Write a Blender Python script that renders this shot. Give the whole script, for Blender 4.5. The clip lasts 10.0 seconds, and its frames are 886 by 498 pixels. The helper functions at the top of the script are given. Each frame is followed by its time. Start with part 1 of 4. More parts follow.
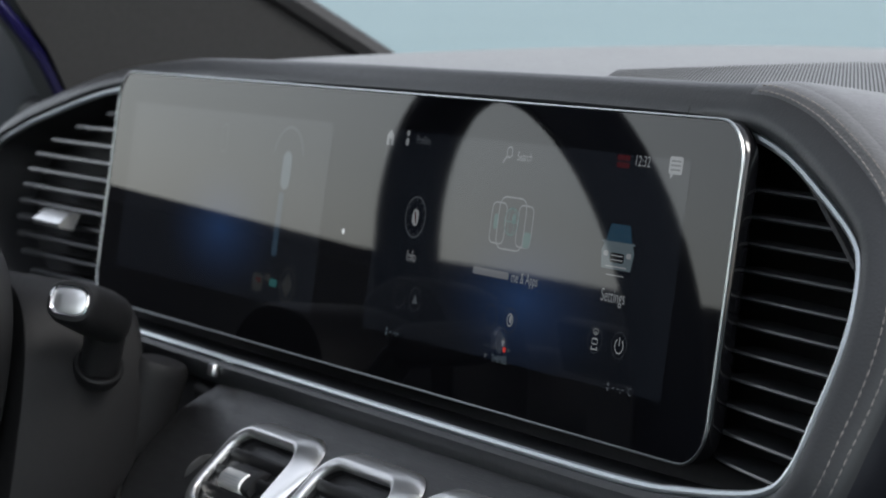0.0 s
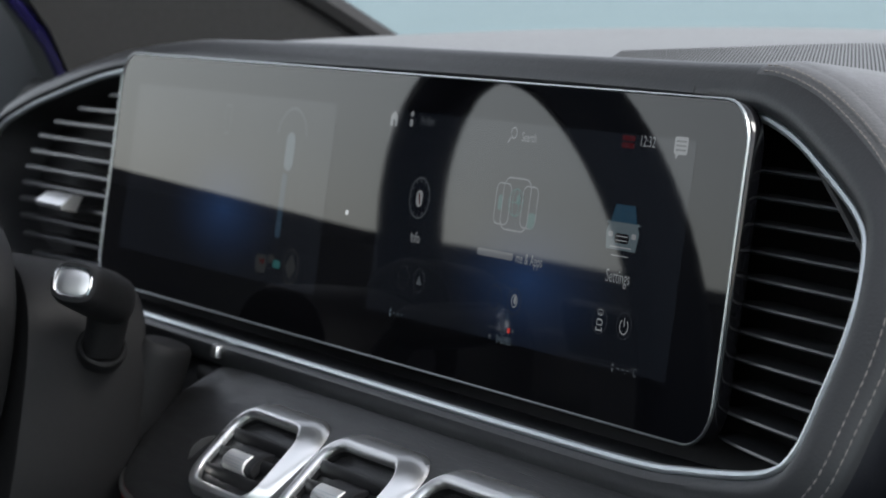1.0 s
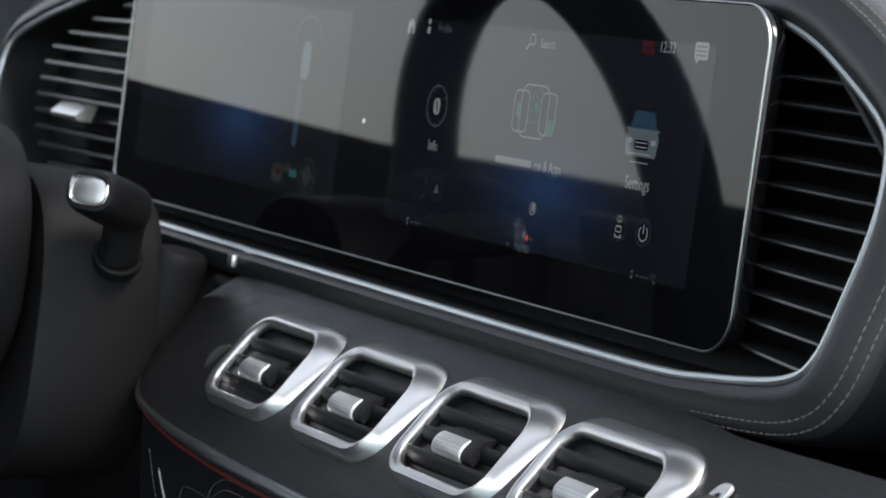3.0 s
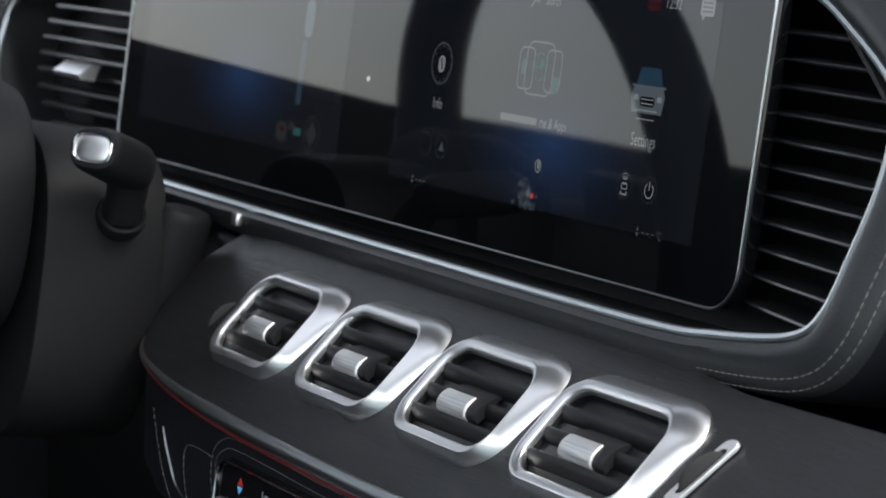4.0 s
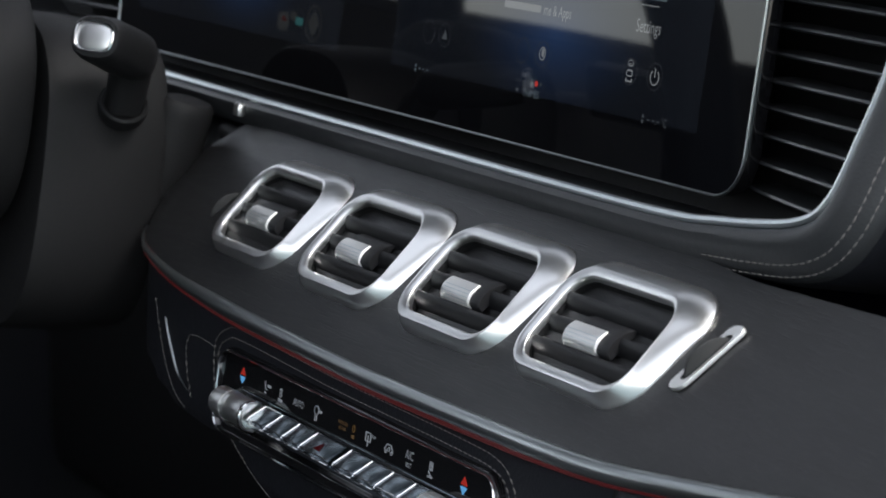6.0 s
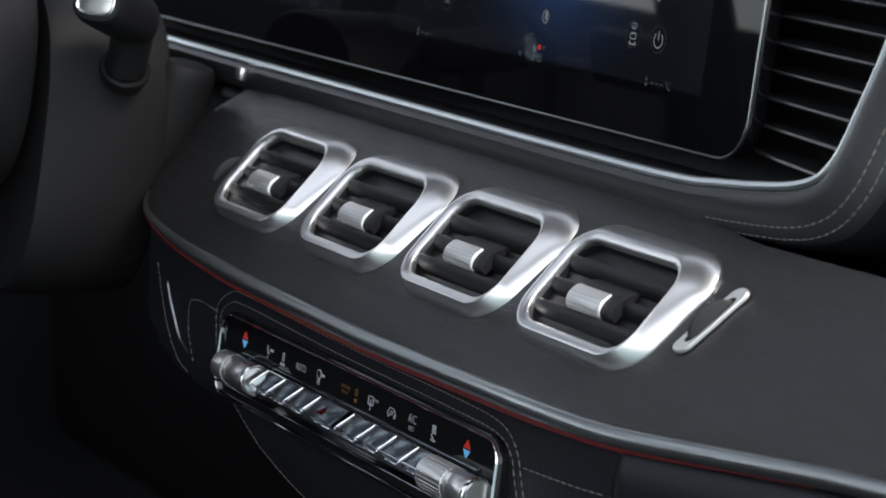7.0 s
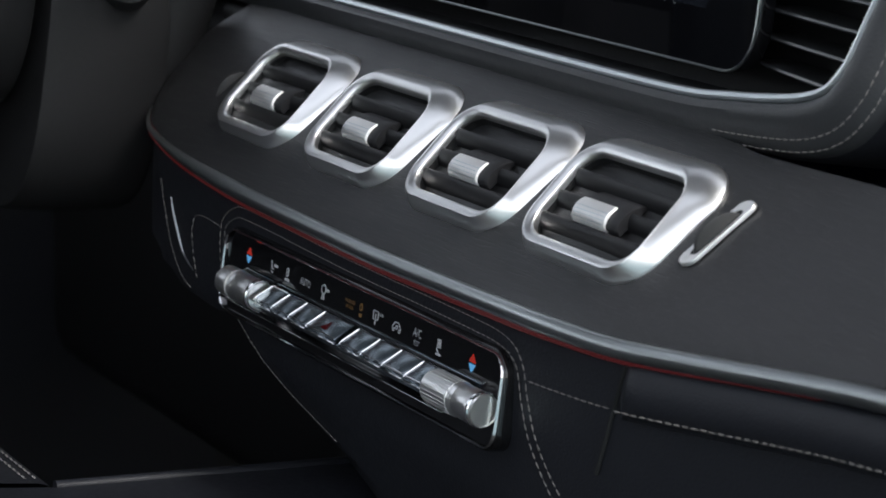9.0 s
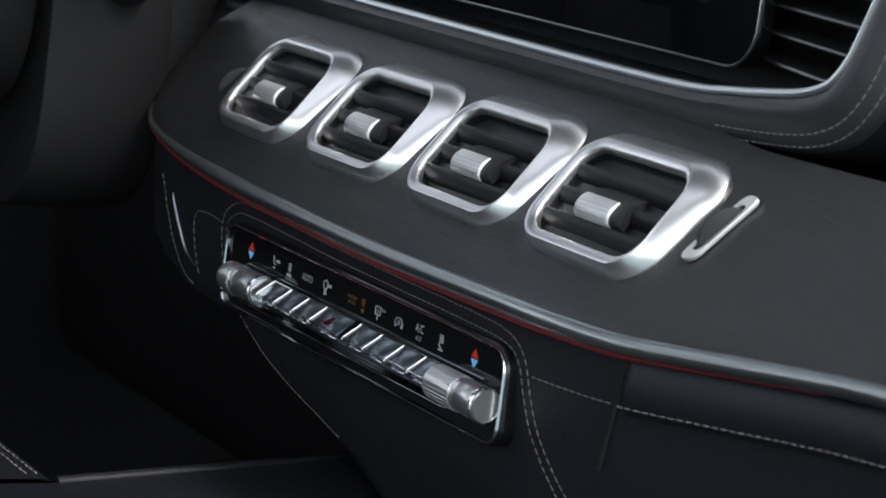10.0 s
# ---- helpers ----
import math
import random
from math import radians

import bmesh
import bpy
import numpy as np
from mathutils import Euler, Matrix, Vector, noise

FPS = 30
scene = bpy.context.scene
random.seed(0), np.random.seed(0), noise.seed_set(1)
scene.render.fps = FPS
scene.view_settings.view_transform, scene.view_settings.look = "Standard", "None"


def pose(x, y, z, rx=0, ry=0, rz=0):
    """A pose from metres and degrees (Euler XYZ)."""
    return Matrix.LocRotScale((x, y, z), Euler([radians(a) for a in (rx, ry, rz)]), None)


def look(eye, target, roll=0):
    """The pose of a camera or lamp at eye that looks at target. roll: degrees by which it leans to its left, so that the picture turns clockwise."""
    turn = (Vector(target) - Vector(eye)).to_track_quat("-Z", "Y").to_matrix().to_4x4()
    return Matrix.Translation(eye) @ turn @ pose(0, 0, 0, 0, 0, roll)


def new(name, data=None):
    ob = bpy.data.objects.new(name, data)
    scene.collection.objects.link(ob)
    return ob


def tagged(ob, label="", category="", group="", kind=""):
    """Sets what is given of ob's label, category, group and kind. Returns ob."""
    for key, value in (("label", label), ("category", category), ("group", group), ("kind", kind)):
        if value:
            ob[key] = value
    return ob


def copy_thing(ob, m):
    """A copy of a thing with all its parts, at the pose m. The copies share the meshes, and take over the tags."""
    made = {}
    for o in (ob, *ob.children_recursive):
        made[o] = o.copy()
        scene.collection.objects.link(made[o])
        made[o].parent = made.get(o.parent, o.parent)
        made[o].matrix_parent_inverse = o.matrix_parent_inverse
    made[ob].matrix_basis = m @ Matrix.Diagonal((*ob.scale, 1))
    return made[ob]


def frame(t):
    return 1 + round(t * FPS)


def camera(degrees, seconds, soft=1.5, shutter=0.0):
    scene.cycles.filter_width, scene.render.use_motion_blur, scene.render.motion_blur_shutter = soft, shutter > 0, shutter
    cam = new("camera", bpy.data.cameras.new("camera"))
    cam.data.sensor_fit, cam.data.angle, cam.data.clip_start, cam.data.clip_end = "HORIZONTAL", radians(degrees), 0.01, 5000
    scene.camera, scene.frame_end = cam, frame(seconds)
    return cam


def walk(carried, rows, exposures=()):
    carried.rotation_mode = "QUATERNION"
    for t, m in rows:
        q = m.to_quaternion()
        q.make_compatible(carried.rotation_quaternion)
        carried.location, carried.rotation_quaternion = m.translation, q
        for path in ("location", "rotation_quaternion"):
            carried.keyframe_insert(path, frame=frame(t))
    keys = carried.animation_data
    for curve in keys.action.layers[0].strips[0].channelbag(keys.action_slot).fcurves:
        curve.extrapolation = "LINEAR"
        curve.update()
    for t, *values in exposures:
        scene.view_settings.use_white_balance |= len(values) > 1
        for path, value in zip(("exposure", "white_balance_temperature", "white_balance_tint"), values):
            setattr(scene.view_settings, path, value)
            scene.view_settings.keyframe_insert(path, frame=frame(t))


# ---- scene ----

# ---------------------------------------------------------------- camera
cam = camera(19.32, 10.0, soft=1.7)
cam.data.dof.use_dof, cam.data.dof.focus_distance, cam.data.dof.aperture_fstop = True, 1.22, 18.0
PATH = [
    (0.0, 1.2909, -0.6583, 1.1907, 83.864, 0.350, 60.850),
    (0.5, 1.2895, -0.6586, 1.1897, 83.845, 0.335, 60.835),
    (1.0, 1.2881, -0.6589, 1.1884, 83.533, 0.345, 60.862),
    (1.5, 1.2866, -0.6591, 1.1868, 83.249, 0.325, 60.962),
    (2.0, 1.2852, -0.6593, 1.1850, 82.919, 0.310, 61.042),
    (2.5, 1.2838, -0.6595, 1.1831, 82.403, 0.310, 61.088),
    (2.7, 1.2832, -0.6596, 1.1822, 82.120, 0.300, 61.098),
    (3.8, 1.2801, -0.6599, 1.1774, 81.240, 0.245, 61.153),
    (4.0, 1.2795, -0.6599, 1.1765, 81.043, 0.235, 61.163),
    (4.5, 1.2782, -0.6599, 1.1743, 80.542, 0.227, 61.156),
    (5.0, 1.2769, -0.6600, 1.1720, 80.001, 0.211, 61.147),
    (5.5, 1.2757, -0.6601, 1.1698, 79.404, 0.185, 61.140),
    (5.7, 1.2753, -0.6601, 1.1690, 79.185, 0.178, 61.142),
    (6.8, 1.2728, -0.6604, 1.1647, 78.455, 0.142, 61.153),
    (7.0, 1.2724, -0.6604, 1.1639, 78.296, 0.140, 61.155),
    (7.5, 1.2714, -0.6605, 1.1623, 77.840, 0.150, 61.160),
    (8.0, 1.2706, -0.6606, 1.1609, 77.301, 0.175, 61.150),
    (8.5, 1.2699, -0.6608, 1.1598, 76.888, 0.205, 61.147),
    (9.0, 1.2692, -0.6610, 1.1590, 76.609, 0.215, 61.149),
    (9.5, 1.2687, -0.6612, 1.1585, 76.506, 0.222, 61.158),
    (10.0, 1.2684, -0.6615, 1.1584, 76.529, 0.223, 61.158),
]
walk(cam, [(t, pose(x, y, z, a, b, c)) for t, x, y, z, a, b, c in PATH], [(0.0, 1.36), (10.0, 1.36)])

# ---------------------------------------------------------------- light
world = bpy.data.worlds.new("sky")
scene.world = world
world.use_nodes = True
wn = world.node_tree
sky = wn.nodes.new("ShaderNodeTexSky")
sky.sky_type, sky.sun_disc = "NISHITA", False
sky.sun_elevation, sky.sun_rotation = radians(50), radians(70)
sky.air_density, sky.dust_density, sky.ozone_density = 1.0, 1.4, 1.2
grey = wn.nodes.new("ShaderNodeHueSaturation")
grey.inputs["Saturation"].default_value = 0.32
wn.links.new(sky.outputs[0], grey.inputs["Color"])
wn.links.new(grey.outputs[0], wn.nodes["Background"].inputs[0])
wn.nodes["Background"].inputs[1].default_value = 0.13
sun_data = bpy.data.lights.new("sun", "SUN")
sun_data.energy, sun_data.angle, sun_data.color = 1.2, radians(25), (1.0, 0.985, 0.965)
sun = new("sun", sun_data)
SUN_FROM = Vector((math.sin(radians(70)) * math.cos(radians(50)), math.cos(radians(70)) * math.cos(radians(50)), math.sin(radians(50))))
sun.matrix_world = look(SUN_FROM * 20, (0, 0, 0))

# ---------------------------------------------------------------- materials


def material(name, color, rough=0.5, metal=0.0, grain=0.0, grain_size=0.002, vary=0.15, vary_size=0.08, spec=0.5,
             coat=0.0, stretch=(1, 1, 1), emit=None, emit_strength=0.0, rough_vary=0.08, voronoi=False):
    """A surface with colour and gloss that vary at two scales, and a fine relief."""
    m = bpy.data.materials.new(name)
    m.use_nodes = True
    nt = m.node_tree
    b = nt.nodes["Principled BSDF"]
    b.inputs["Roughness"].default_value, b.inputs["Metallic"].default_value = rough, metal
    b.inputs["Specular IOR Level"].default_value, b.inputs["Coat Weight"].default_value = spec, coat
    b.inputs["Coat Roughness"].default_value = 0.05
    co = nt.nodes.new("ShaderNodeTexCoord")
    mp = nt.nodes.new("ShaderNodeMapping")
    mp.inputs["Scale"].default_value = stretch
    nt.links.new(co.outputs["Object"], mp.inputs[0])
    big = nt.nodes.new("ShaderNodeTexNoise")
    big.inputs["Scale"].default_value, big.inputs["Detail"].default_value = 1 / vary_size, 6
    nt.links.new(mp.outputs[0], big.inputs["Vector"])
    ramp = nt.nodes.new("ShaderNodeMix")
    ramp.data_type = "RGBA"
    ramp.inputs["A"].default_value = (*[c * (1 - vary) for c in color], 1)
    ramp.inputs["B"].default_value = (*[c * (1 + vary) for c in color], 1)
    nt.links.new(big.outputs["Fac"], ramp.inputs["Factor"])
    nt.links.new(ramp.outputs["Result"], b.inputs["Base Color"])
    rr = nt.nodes.new("ShaderNodeMapRange")
    rr.inputs["To Min"].default_value = max(0.0, rough - rough_vary)
    rr.inputs["To Max"].default_value = min(1.0, rough + rough_vary)
    fine = nt.nodes.new("ShaderNodeTexNoise")
    fine.inputs["Scale"].default_value, fine.inputs["Detail"].default_value = 0.3 / max(grain_size, 0.0005), 4
    nt.links.new(mp.outputs[0], fine.inputs["Vector"])
    nt.links.new(fine.outputs["Fac"], rr.inputs["Value"])
    nt.links.new(rr.outputs["Result"], b.inputs["Roughness"])
    if grain > 0:
        if voronoi:
            tex = nt.nodes.new("ShaderNodeTexVoronoi")
            tex.feature = "SMOOTH_F1"
            tex.inputs["Scale"].default_value = 1 / grain_size
            out = tex.outputs["Distance"]
        else:
            tex = nt.nodes.new("ShaderNodeTexNoise")
            tex.inputs["Scale"].default_value, tex.inputs["Detail"].default_value = 1 / grain_size, 5
            out = tex.outputs["Fac"]
        nt.links.new(mp.outputs[0], tex.inputs["Vector"])
        bump = nt.nodes.new("ShaderNodeBump")
        bump.inputs["Strength"].default_value, bump.inputs["Distance"].default_value = grain, grain_size * 0.4
        nt.links.new(out, bump.inputs["Height"])
        nt.links.new(bump.outputs[0], b.inputs["Normal"])
    if emit:
        b.inputs["Emission Color"].default_value = (*emit, 1)
        b.inputs["Emission Strength"].default_value = emit_strength
    return m


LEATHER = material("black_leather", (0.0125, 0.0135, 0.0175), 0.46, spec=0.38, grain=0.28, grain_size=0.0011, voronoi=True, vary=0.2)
# black leather; the blue in its base colour stands in for sky light
WHEEL_LEATHER = material("wheel_leather_sky_tint", (0.011, 0.014, 0.021), 0.6, spec=0.28, grain=0.2, grain_size=0.0012, voronoi=True)
LEATHER_ROLL = material("grey_black_leather", (0.036, 0.0375, 0.040), 0.42, grain=0.22, grain_size=0.0011, voronoi=True, vary=0.15)
# base colour raised well above the face leather: windscreen sheen painted in
LEATHER_TOP_SHEEN = material("dash_top_leather_sheen", (0.105, 0.106, 0.110), 0.40, grain=0.35, grain_size=0.0012, voronoi=True, vary=0.15)
COLUMN_PLASTIC = material("column_plastic", (0.0115, 0.0115, 0.0122), 0.58, spec=0.3, grain=0.3, grain_size=0.0009)
PLASTIC = material("black_soft_plastic", (0.011, 0.011, 0.0125), 0.5, grain=0.25, grain_size=0.0008)
SLAT_SIDE = material("side_slat_plastic", (0.022, 0.0235, 0.025), 0.33, rough_vary=0.02, spec=0.6)
SLAT = material("slat_plastic", (0.0068, 0.0068, 0.0078), 0.5, rough_vary=0.0, vary=0.05)
DARK = material("deep_black_plastic", (0.0055, 0.0055, 0.0062), 0.6, grain=0.2, grain_size=0.001)
GLOSS = material("gloss_black", (0.006, 0.006, 0.007), 0.06, rough_vary=0.02, spec=0.5)
GLASS = material("screen_cover_glass", (0.004, 0.004, 0.005), 0.034, rough_vary=0.012, vary_size=0.2, spec=0.32)
ALU = material("satin_aluminium", (0.95, 0.945, 0.935), 0.31, 1.0, vary=0.03, rough_vary=0.015, grain_size=0.004)
TRIM = material("brushed_trim_metal", (0.70, 0.75, 0.76), 0.35, 1.0, vary=0.05, rough_vary=0.04, grain_size=0.004)
CHROME = material("polished_chrome", (0.86, 0.86, 0.87), 0.09, 1.0, vary=0.03, rough_vary=0.03)
KNOB = material("bright_knob_metal", (0.97, 0.97, 0.95), 0.31, 1.0, vary=0.02, rough_vary=0.01)
PLATE = material("ribbed_plate_metal", (0.97, 0.965, 0.95), 0.5, 1.0, vary=0.02, rough_vary=0.0)
FRAME = material("screen_frame_metal", (0.48, 0.51, 0.51), 0.30, 1.0, vary=0.05, rough_vary=0.03, grain_size=0.004)
KEY = material("key_metal", (0.36, 0.42, 0.46), 0.22, 1.0, vary=0.05, rough_vary=0.03, grain_size=0.01)
THREAD_FINE = material("fine_grey_thread", (0.17, 0.16, 0.15), 0.8)
THREAD = material("grey_thread", (0.23, 0.215, 0.20), 0.75, grain=0.4, grain_size=0.0006)
RUBBER = material("dark_rubber", (0.03, 0.03, 0.03), 0.55)
HEADLINER = material("headliner_cloth", (0.10, 0.10, 0.105), 0.9, grain=0.4, grain_size=0.002)
PILLAR = material("pillar_cloth", (0.0055, 0.0058, 0.0058), 0.85, grain=0.5, grain_size=0.0015)
PAINT = material("dark_blue_paint", (0.012, 0.010, 0.06), 0.2, 0.3, coat=1.0)
CARPET = material("black_carpet", (0.006, 0.006, 0.0065), 0.95, grain=0.6, grain_size=0.003)
CONCRETE = material("pale_concrete", (0.146, 0.207, 0.219), 0.85, grain=0.4, grain_size=0.05, vary=0.12, vary_size=3.0)
ICON = material("lit_icon", (0.010, 0.011, 0.013), 0.040, rough_vary=0.012, spec=0.40, emit=(0.85, 0.9, 0.95), emit_strength=0.065)
ICON_DIM = material("dim_lit_icon", (0.010, 0.011, 0.013), 0.040, rough_vary=0.012, spec=0.40, emit=(0.7, 0.8, 0.9), emit_strength=0.022)
ICON_RED = material("red_lit_icon", (0.010, 0.011, 0.013), 0.040, rough_vary=0.012, spec=0.40, emit=(0.9, 0.05, 0.03), emit_strength=0.13)
ICON_BLUE = material("blue_lit_icon", (0.010, 0.011, 0.013), 0.040, rough_vary=0.012, spec=0.40, emit=(0.12, 0.4, 0.75), emit_strength=0.3)
ICON_TEAL = material("teal_lit_icon", (0.010, 0.011, 0.013), 0.040, rough_vary=0.012, spec=0.40, emit=(0.1, 0.5, 0.5), emit_strength=0.040)
ICON_AMBER = material("amber_lit_icon", (0.02, 0.02, 0.02), 0.4, emit=(0.5, 0.25, 0.03), emit_strength=0.05)
VIOLET = material("violet_light_strip", (0.01, 0.01, 0.02), 0.4, emit=(0.08, 0.08, 0.5), emit_strength=0.006)
AMBIENT = material("red_light_strip", (0.05, 0.012, 0.014), 0.4, emit=(0.7, 0.05, 0.06), emit_strength=0.022)
ICON_RED_DIM = material("dim_red_lit_icon", (0.010, 0.011, 0.013), 0.040, rough_vary=0.012, spec=0.40, emit=(0.9, 0.03, 0.05), emit_strength=0.012)
GLINT_SPOT = material("bright_point", (0.02, 0.02, 0.02), 0.1, emit=(0.9, 0.95, 1.0), emit_strength=0.22)
ICON_TITLE = material("lit_title", (0.010, 0.011, 0.013), 0.040, rough_vary=0.012, spec=0.40, emit=(0.8, 0.86, 0.95), emit_strength=0.045)
ICON_FAINT = material("faint_lit_icon", (0.010, 0.011, 0.013), 0.040, rough_vary=0.012, spec=0.40, emit=(0.7, 0.8, 0.95), emit_strength=0.011)
ICON_FAINT2 = material("faint_lit_picture", (0.010, 0.011, 0.013), 0.040, rough_vary=0.012, spec=0.40, emit=(0.6, 0.8, 0.95), emit_strength=0.035)
ICON_FAINT3 = material("faint_lit_lane", (0.010, 0.011, 0.013), 0.040, rough_vary=0.012, spec=0.40, emit=(0.3, 0.6, 0.95), emit_strength=0.016)
ICON_FAINT4 = material("faint_lit_shape", (0.010, 0.011, 0.013), 0.040, rough_vary=0.012, spec=0.40, emit=(0.75, 0.8, 0.8), emit_strength=0.006)
CAR_PIC = material("lit_car_picture", (0.010, 0.011, 0.013), 0.040, rough_vary=0.012, spec=0.40, emit=(0.45, 0.60, 0.68), emit_strength=0.045, vary_size=0.01)
CAR_PIC_DARK = material("lit_car_roof", (0.010, 0.011, 0.013), 0.040, rough_vary=0.012, spec=0.40, emit=(0.08, 0.25, 0.42), emit_strength=0.04)
PANEL_INK = material("dark_display_ink", (0.006, 0.006, 0.008), 0.05, rough_vary=0.015, spec=0.84)


def panel_material(name, cx, cz):
    """A display whose wallpaper glows dark blue round one place."""
    m = material(name, (0.010, 0.011, 0.013), 0.040, rough_vary=0.012, spec=0.40, emit=(0.2, 0.2, 0.2), emit_strength=1.0)
    nt = m.node_tree
    b = nt.nodes["Principled BSDF"]
    co = nt.nodes.new("ShaderNodeTexCoord")
    mp = nt.nodes.new("ShaderNodeMapping")
    mp.inputs["Location"].default_value = (-cx / 0.095, 0, -cz / 0.046)
    mp.inputs["Scale"].default_value = (1 / 0.095, 0, 1 / 0.046)
    nt.links.new(co.outputs["Object"], mp.inputs[0])
    gr = nt.nodes.new("ShaderNodeTexGradient")
    gr.gradient_type = "QUADRATIC_SPHERE"
    nt.links.new(mp.outputs[0], gr.inputs[0])
    mx = nt.nodes.new("ShaderNodeMix")
    mx.data_type = "RGBA"
    mx.inputs["A"].default_value = (0.0003, 0.0004, 0.0008, 1)
    mx.inputs["B"].default_value = (0.0025, 0.0080, 0.024, 1)
    nt.links.new(gr.outputs["Fac"], mx.inputs["Factor"])
    nt.links.new(mx.outputs["Result"], b.inputs["Emission Color"])
    return m


PANEL_LEFT = panel_material("lit_display_panel_driver", -0.168, -0.016)
PANEL_RIGHT = panel_material("lit_display_panel_centre", 0.195, -0.022)
PRINT = material("white_print", (0.55, 0.56, 0.57), 0.5)


def wood_material():
    m = material("open_pore_black_wood", (0.024, 0.024, 0.0255), 0.40, vary=0.25, vary_size=0.05, stretch=(0.18, 1, 1), rough_vary=0.1, spec=0.74)
    nt = m.node_tree
    b = nt.nodes["Principled BSDF"]
    co = nt.nodes.new("ShaderNodeTexCoord")
    mp = nt.nodes.new("ShaderNodeMapping")
    mp.inputs["Scale"].default_value = (0.04, 1, 1)
    nt.links.new(co.outputs["Object"], mp.inputs[0])
    pores = nt.nodes.new("ShaderNodeTexNoise")
    pores.inputs["Scale"].default_value, pores.inputs["Detail"].default_value = 1500, 2
    nt.links.new(mp.outputs[0], pores.inputs["Vector"])
    cut = nt.nodes.new("ShaderNodeMapRange")
    cut.inputs["From Min"].default_value, cut.inputs["From Max"].default_value = 0.56, 0.68
    cut.inputs["To Min"].default_value, cut.inputs["To Max"].default_value = 1.0, 0.0
    nt.links.new(pores.outputs["Fac"], cut.inputs["Value"])
    streak = nt.nodes.new("ShaderNodeTexNoise")
    streak.inputs["Scale"].default_value, streak.inputs["Detail"].default_value = 700, 5
    mq = nt.nodes.new("ShaderNodeMapping")
    mq.inputs["Scale"].default_value = (0.035, 1, 1)
    nt.links.new(co.outputs["Object"], mq.inputs[0])
    nt.links.new(mq.outputs[0], streak.inputs["Vector"])
    tone = nt.nodes.new("ShaderNodeMix")
    tone.data_type = "RGBA"
    tone.inputs["A"].default_value, tone.inputs["B"].default_value = (0.0060, 0.0060, 0.0066, 1), (0.0190, 0.0190, 0.0205, 1)
    nt.links.new(streak.outputs["Fac"], tone.inputs["Factor"])
    nt.links.new(tone.outputs["Result"], b.inputs["Base Color"])
    bump = nt.nodes.new("ShaderNodeBump")
    bump.inputs["Strength"].default_value, bump.inputs["Distance"].default_value = 0.32, 0.0005
    nt.links.new(cut.outputs["Result"], bump.inputs["Height"])
    nt.links.new(bump.outputs[0], b.inputs["Normal"])
    return m


WOOD = wood_material()

# ---------------------------------------------------------------- building helpers
# The dashboard is drawn in the screen's own axes: x across the car, y ahead, z up along the raked screen; RAKE stands it up.
RAKE = pose(0, 0, 1.05, -9, 0, 0)


def thing(name, origin=(0, 0, 0), label="", category="", group="", kind="", raked=True):
    ob = new(name)
    ob.empty_display_size = 0.02
    ob.matrix_world = (RAKE if raked else Matrix()) @ Matrix.Translation(origin)
    ob["at"] = list(origin)
    return tagged(ob, label, category, group, kind)


def part(name, bm, mat, parent, label="", smooth=True):
    """Links a bmesh, drawn in the parent thing's axes, as one mesh under a thing or a part."""
    me = bpy.data.meshes.new(name)
    bmesh.ops.recalc_face_normals(bm, faces=bm.faces)
    for f in bm.faces:
        f.smooth = smooth
    bm.to_mesh(me)
    bm.free()
    me.materials.append(mat)
    if smooth:
        me.set_sharp_from_angle(angle=radians(38))
    ob = new(name, me)
    ob.parent = parent
    if "at" in parent:
        ob.location = -Vector(parent["at"])
    return tagged(ob, label)


def block(bm, lo, hi, bevel=0.0, segments=2):
    lo, hi = Vector(lo), Vector(hi)
    r = bmesh.ops.create_cube(bm, size=1, matrix=Matrix.Translation((lo + hi) / 2) @ Matrix.Diagonal((*(hi - lo), 1)))
    if bevel:
        edges = list({e for v in r["verts"] for e in v.link_edges})
        bmesh.ops.bevel(bm, geom=edges, offset=bevel, segments=segments, affect="EDGES", profile=0.5)
    return bm


def box(lo, hi, bevel=0.0, segments=2):
    return block(bmesh.new(), lo, hi, bevel, segments)


def spline(points, n, closed=False):
    """A smooth curve through a few points, n steps between neighbours."""
    pts = [Vector(p) for p in points]
    out = []
    count = len(pts) if closed else len(pts) - 1
    for i in range(count):
        if closed:
            a, b, c, d = pts[i - 1], pts[i], pts[(i + 1) % len(pts)], pts[(i + 2) % len(pts)]
        else:
            a, b, c, d = pts[max(i - 1, 0)], pts[i], pts[i + 1], pts[min(i + 2, len(pts) - 1)]
        for k in range(n):
            s = k / n
            out.append(0.5 * (2 * b + (c - a) * s + (2 * a - 5 * b + 4 * c - d) * s * s + (3 * b - a - 3 * c + d) * s ** 3))
    if not closed:
        out.append(pts[-1])
    return out


def loft(rings, closed=True, cap=False, loop=False):
    """Skins rings of equally many points. closed: each ring is closed; loop: the last ring joins the first."""
    bm = bmesh.new()
    rows = [[bm.verts.new(p) for p in r] for r in rings]
    n = len(rows[0])
    pairs = list(zip(rows, rows[1:])) + ([(rows[-1], rows[0])] if loop else [])
    for a, b in pairs:
        for i in range(n if closed else n - 1):
            j = (i + 1) % n
            bm.faces.new((a[i], a[j], b[j], b[i]))
    if cap:
        bm.faces.new(rows[0])
        bm.faces.new(rows[-1][::-1])
    return bm


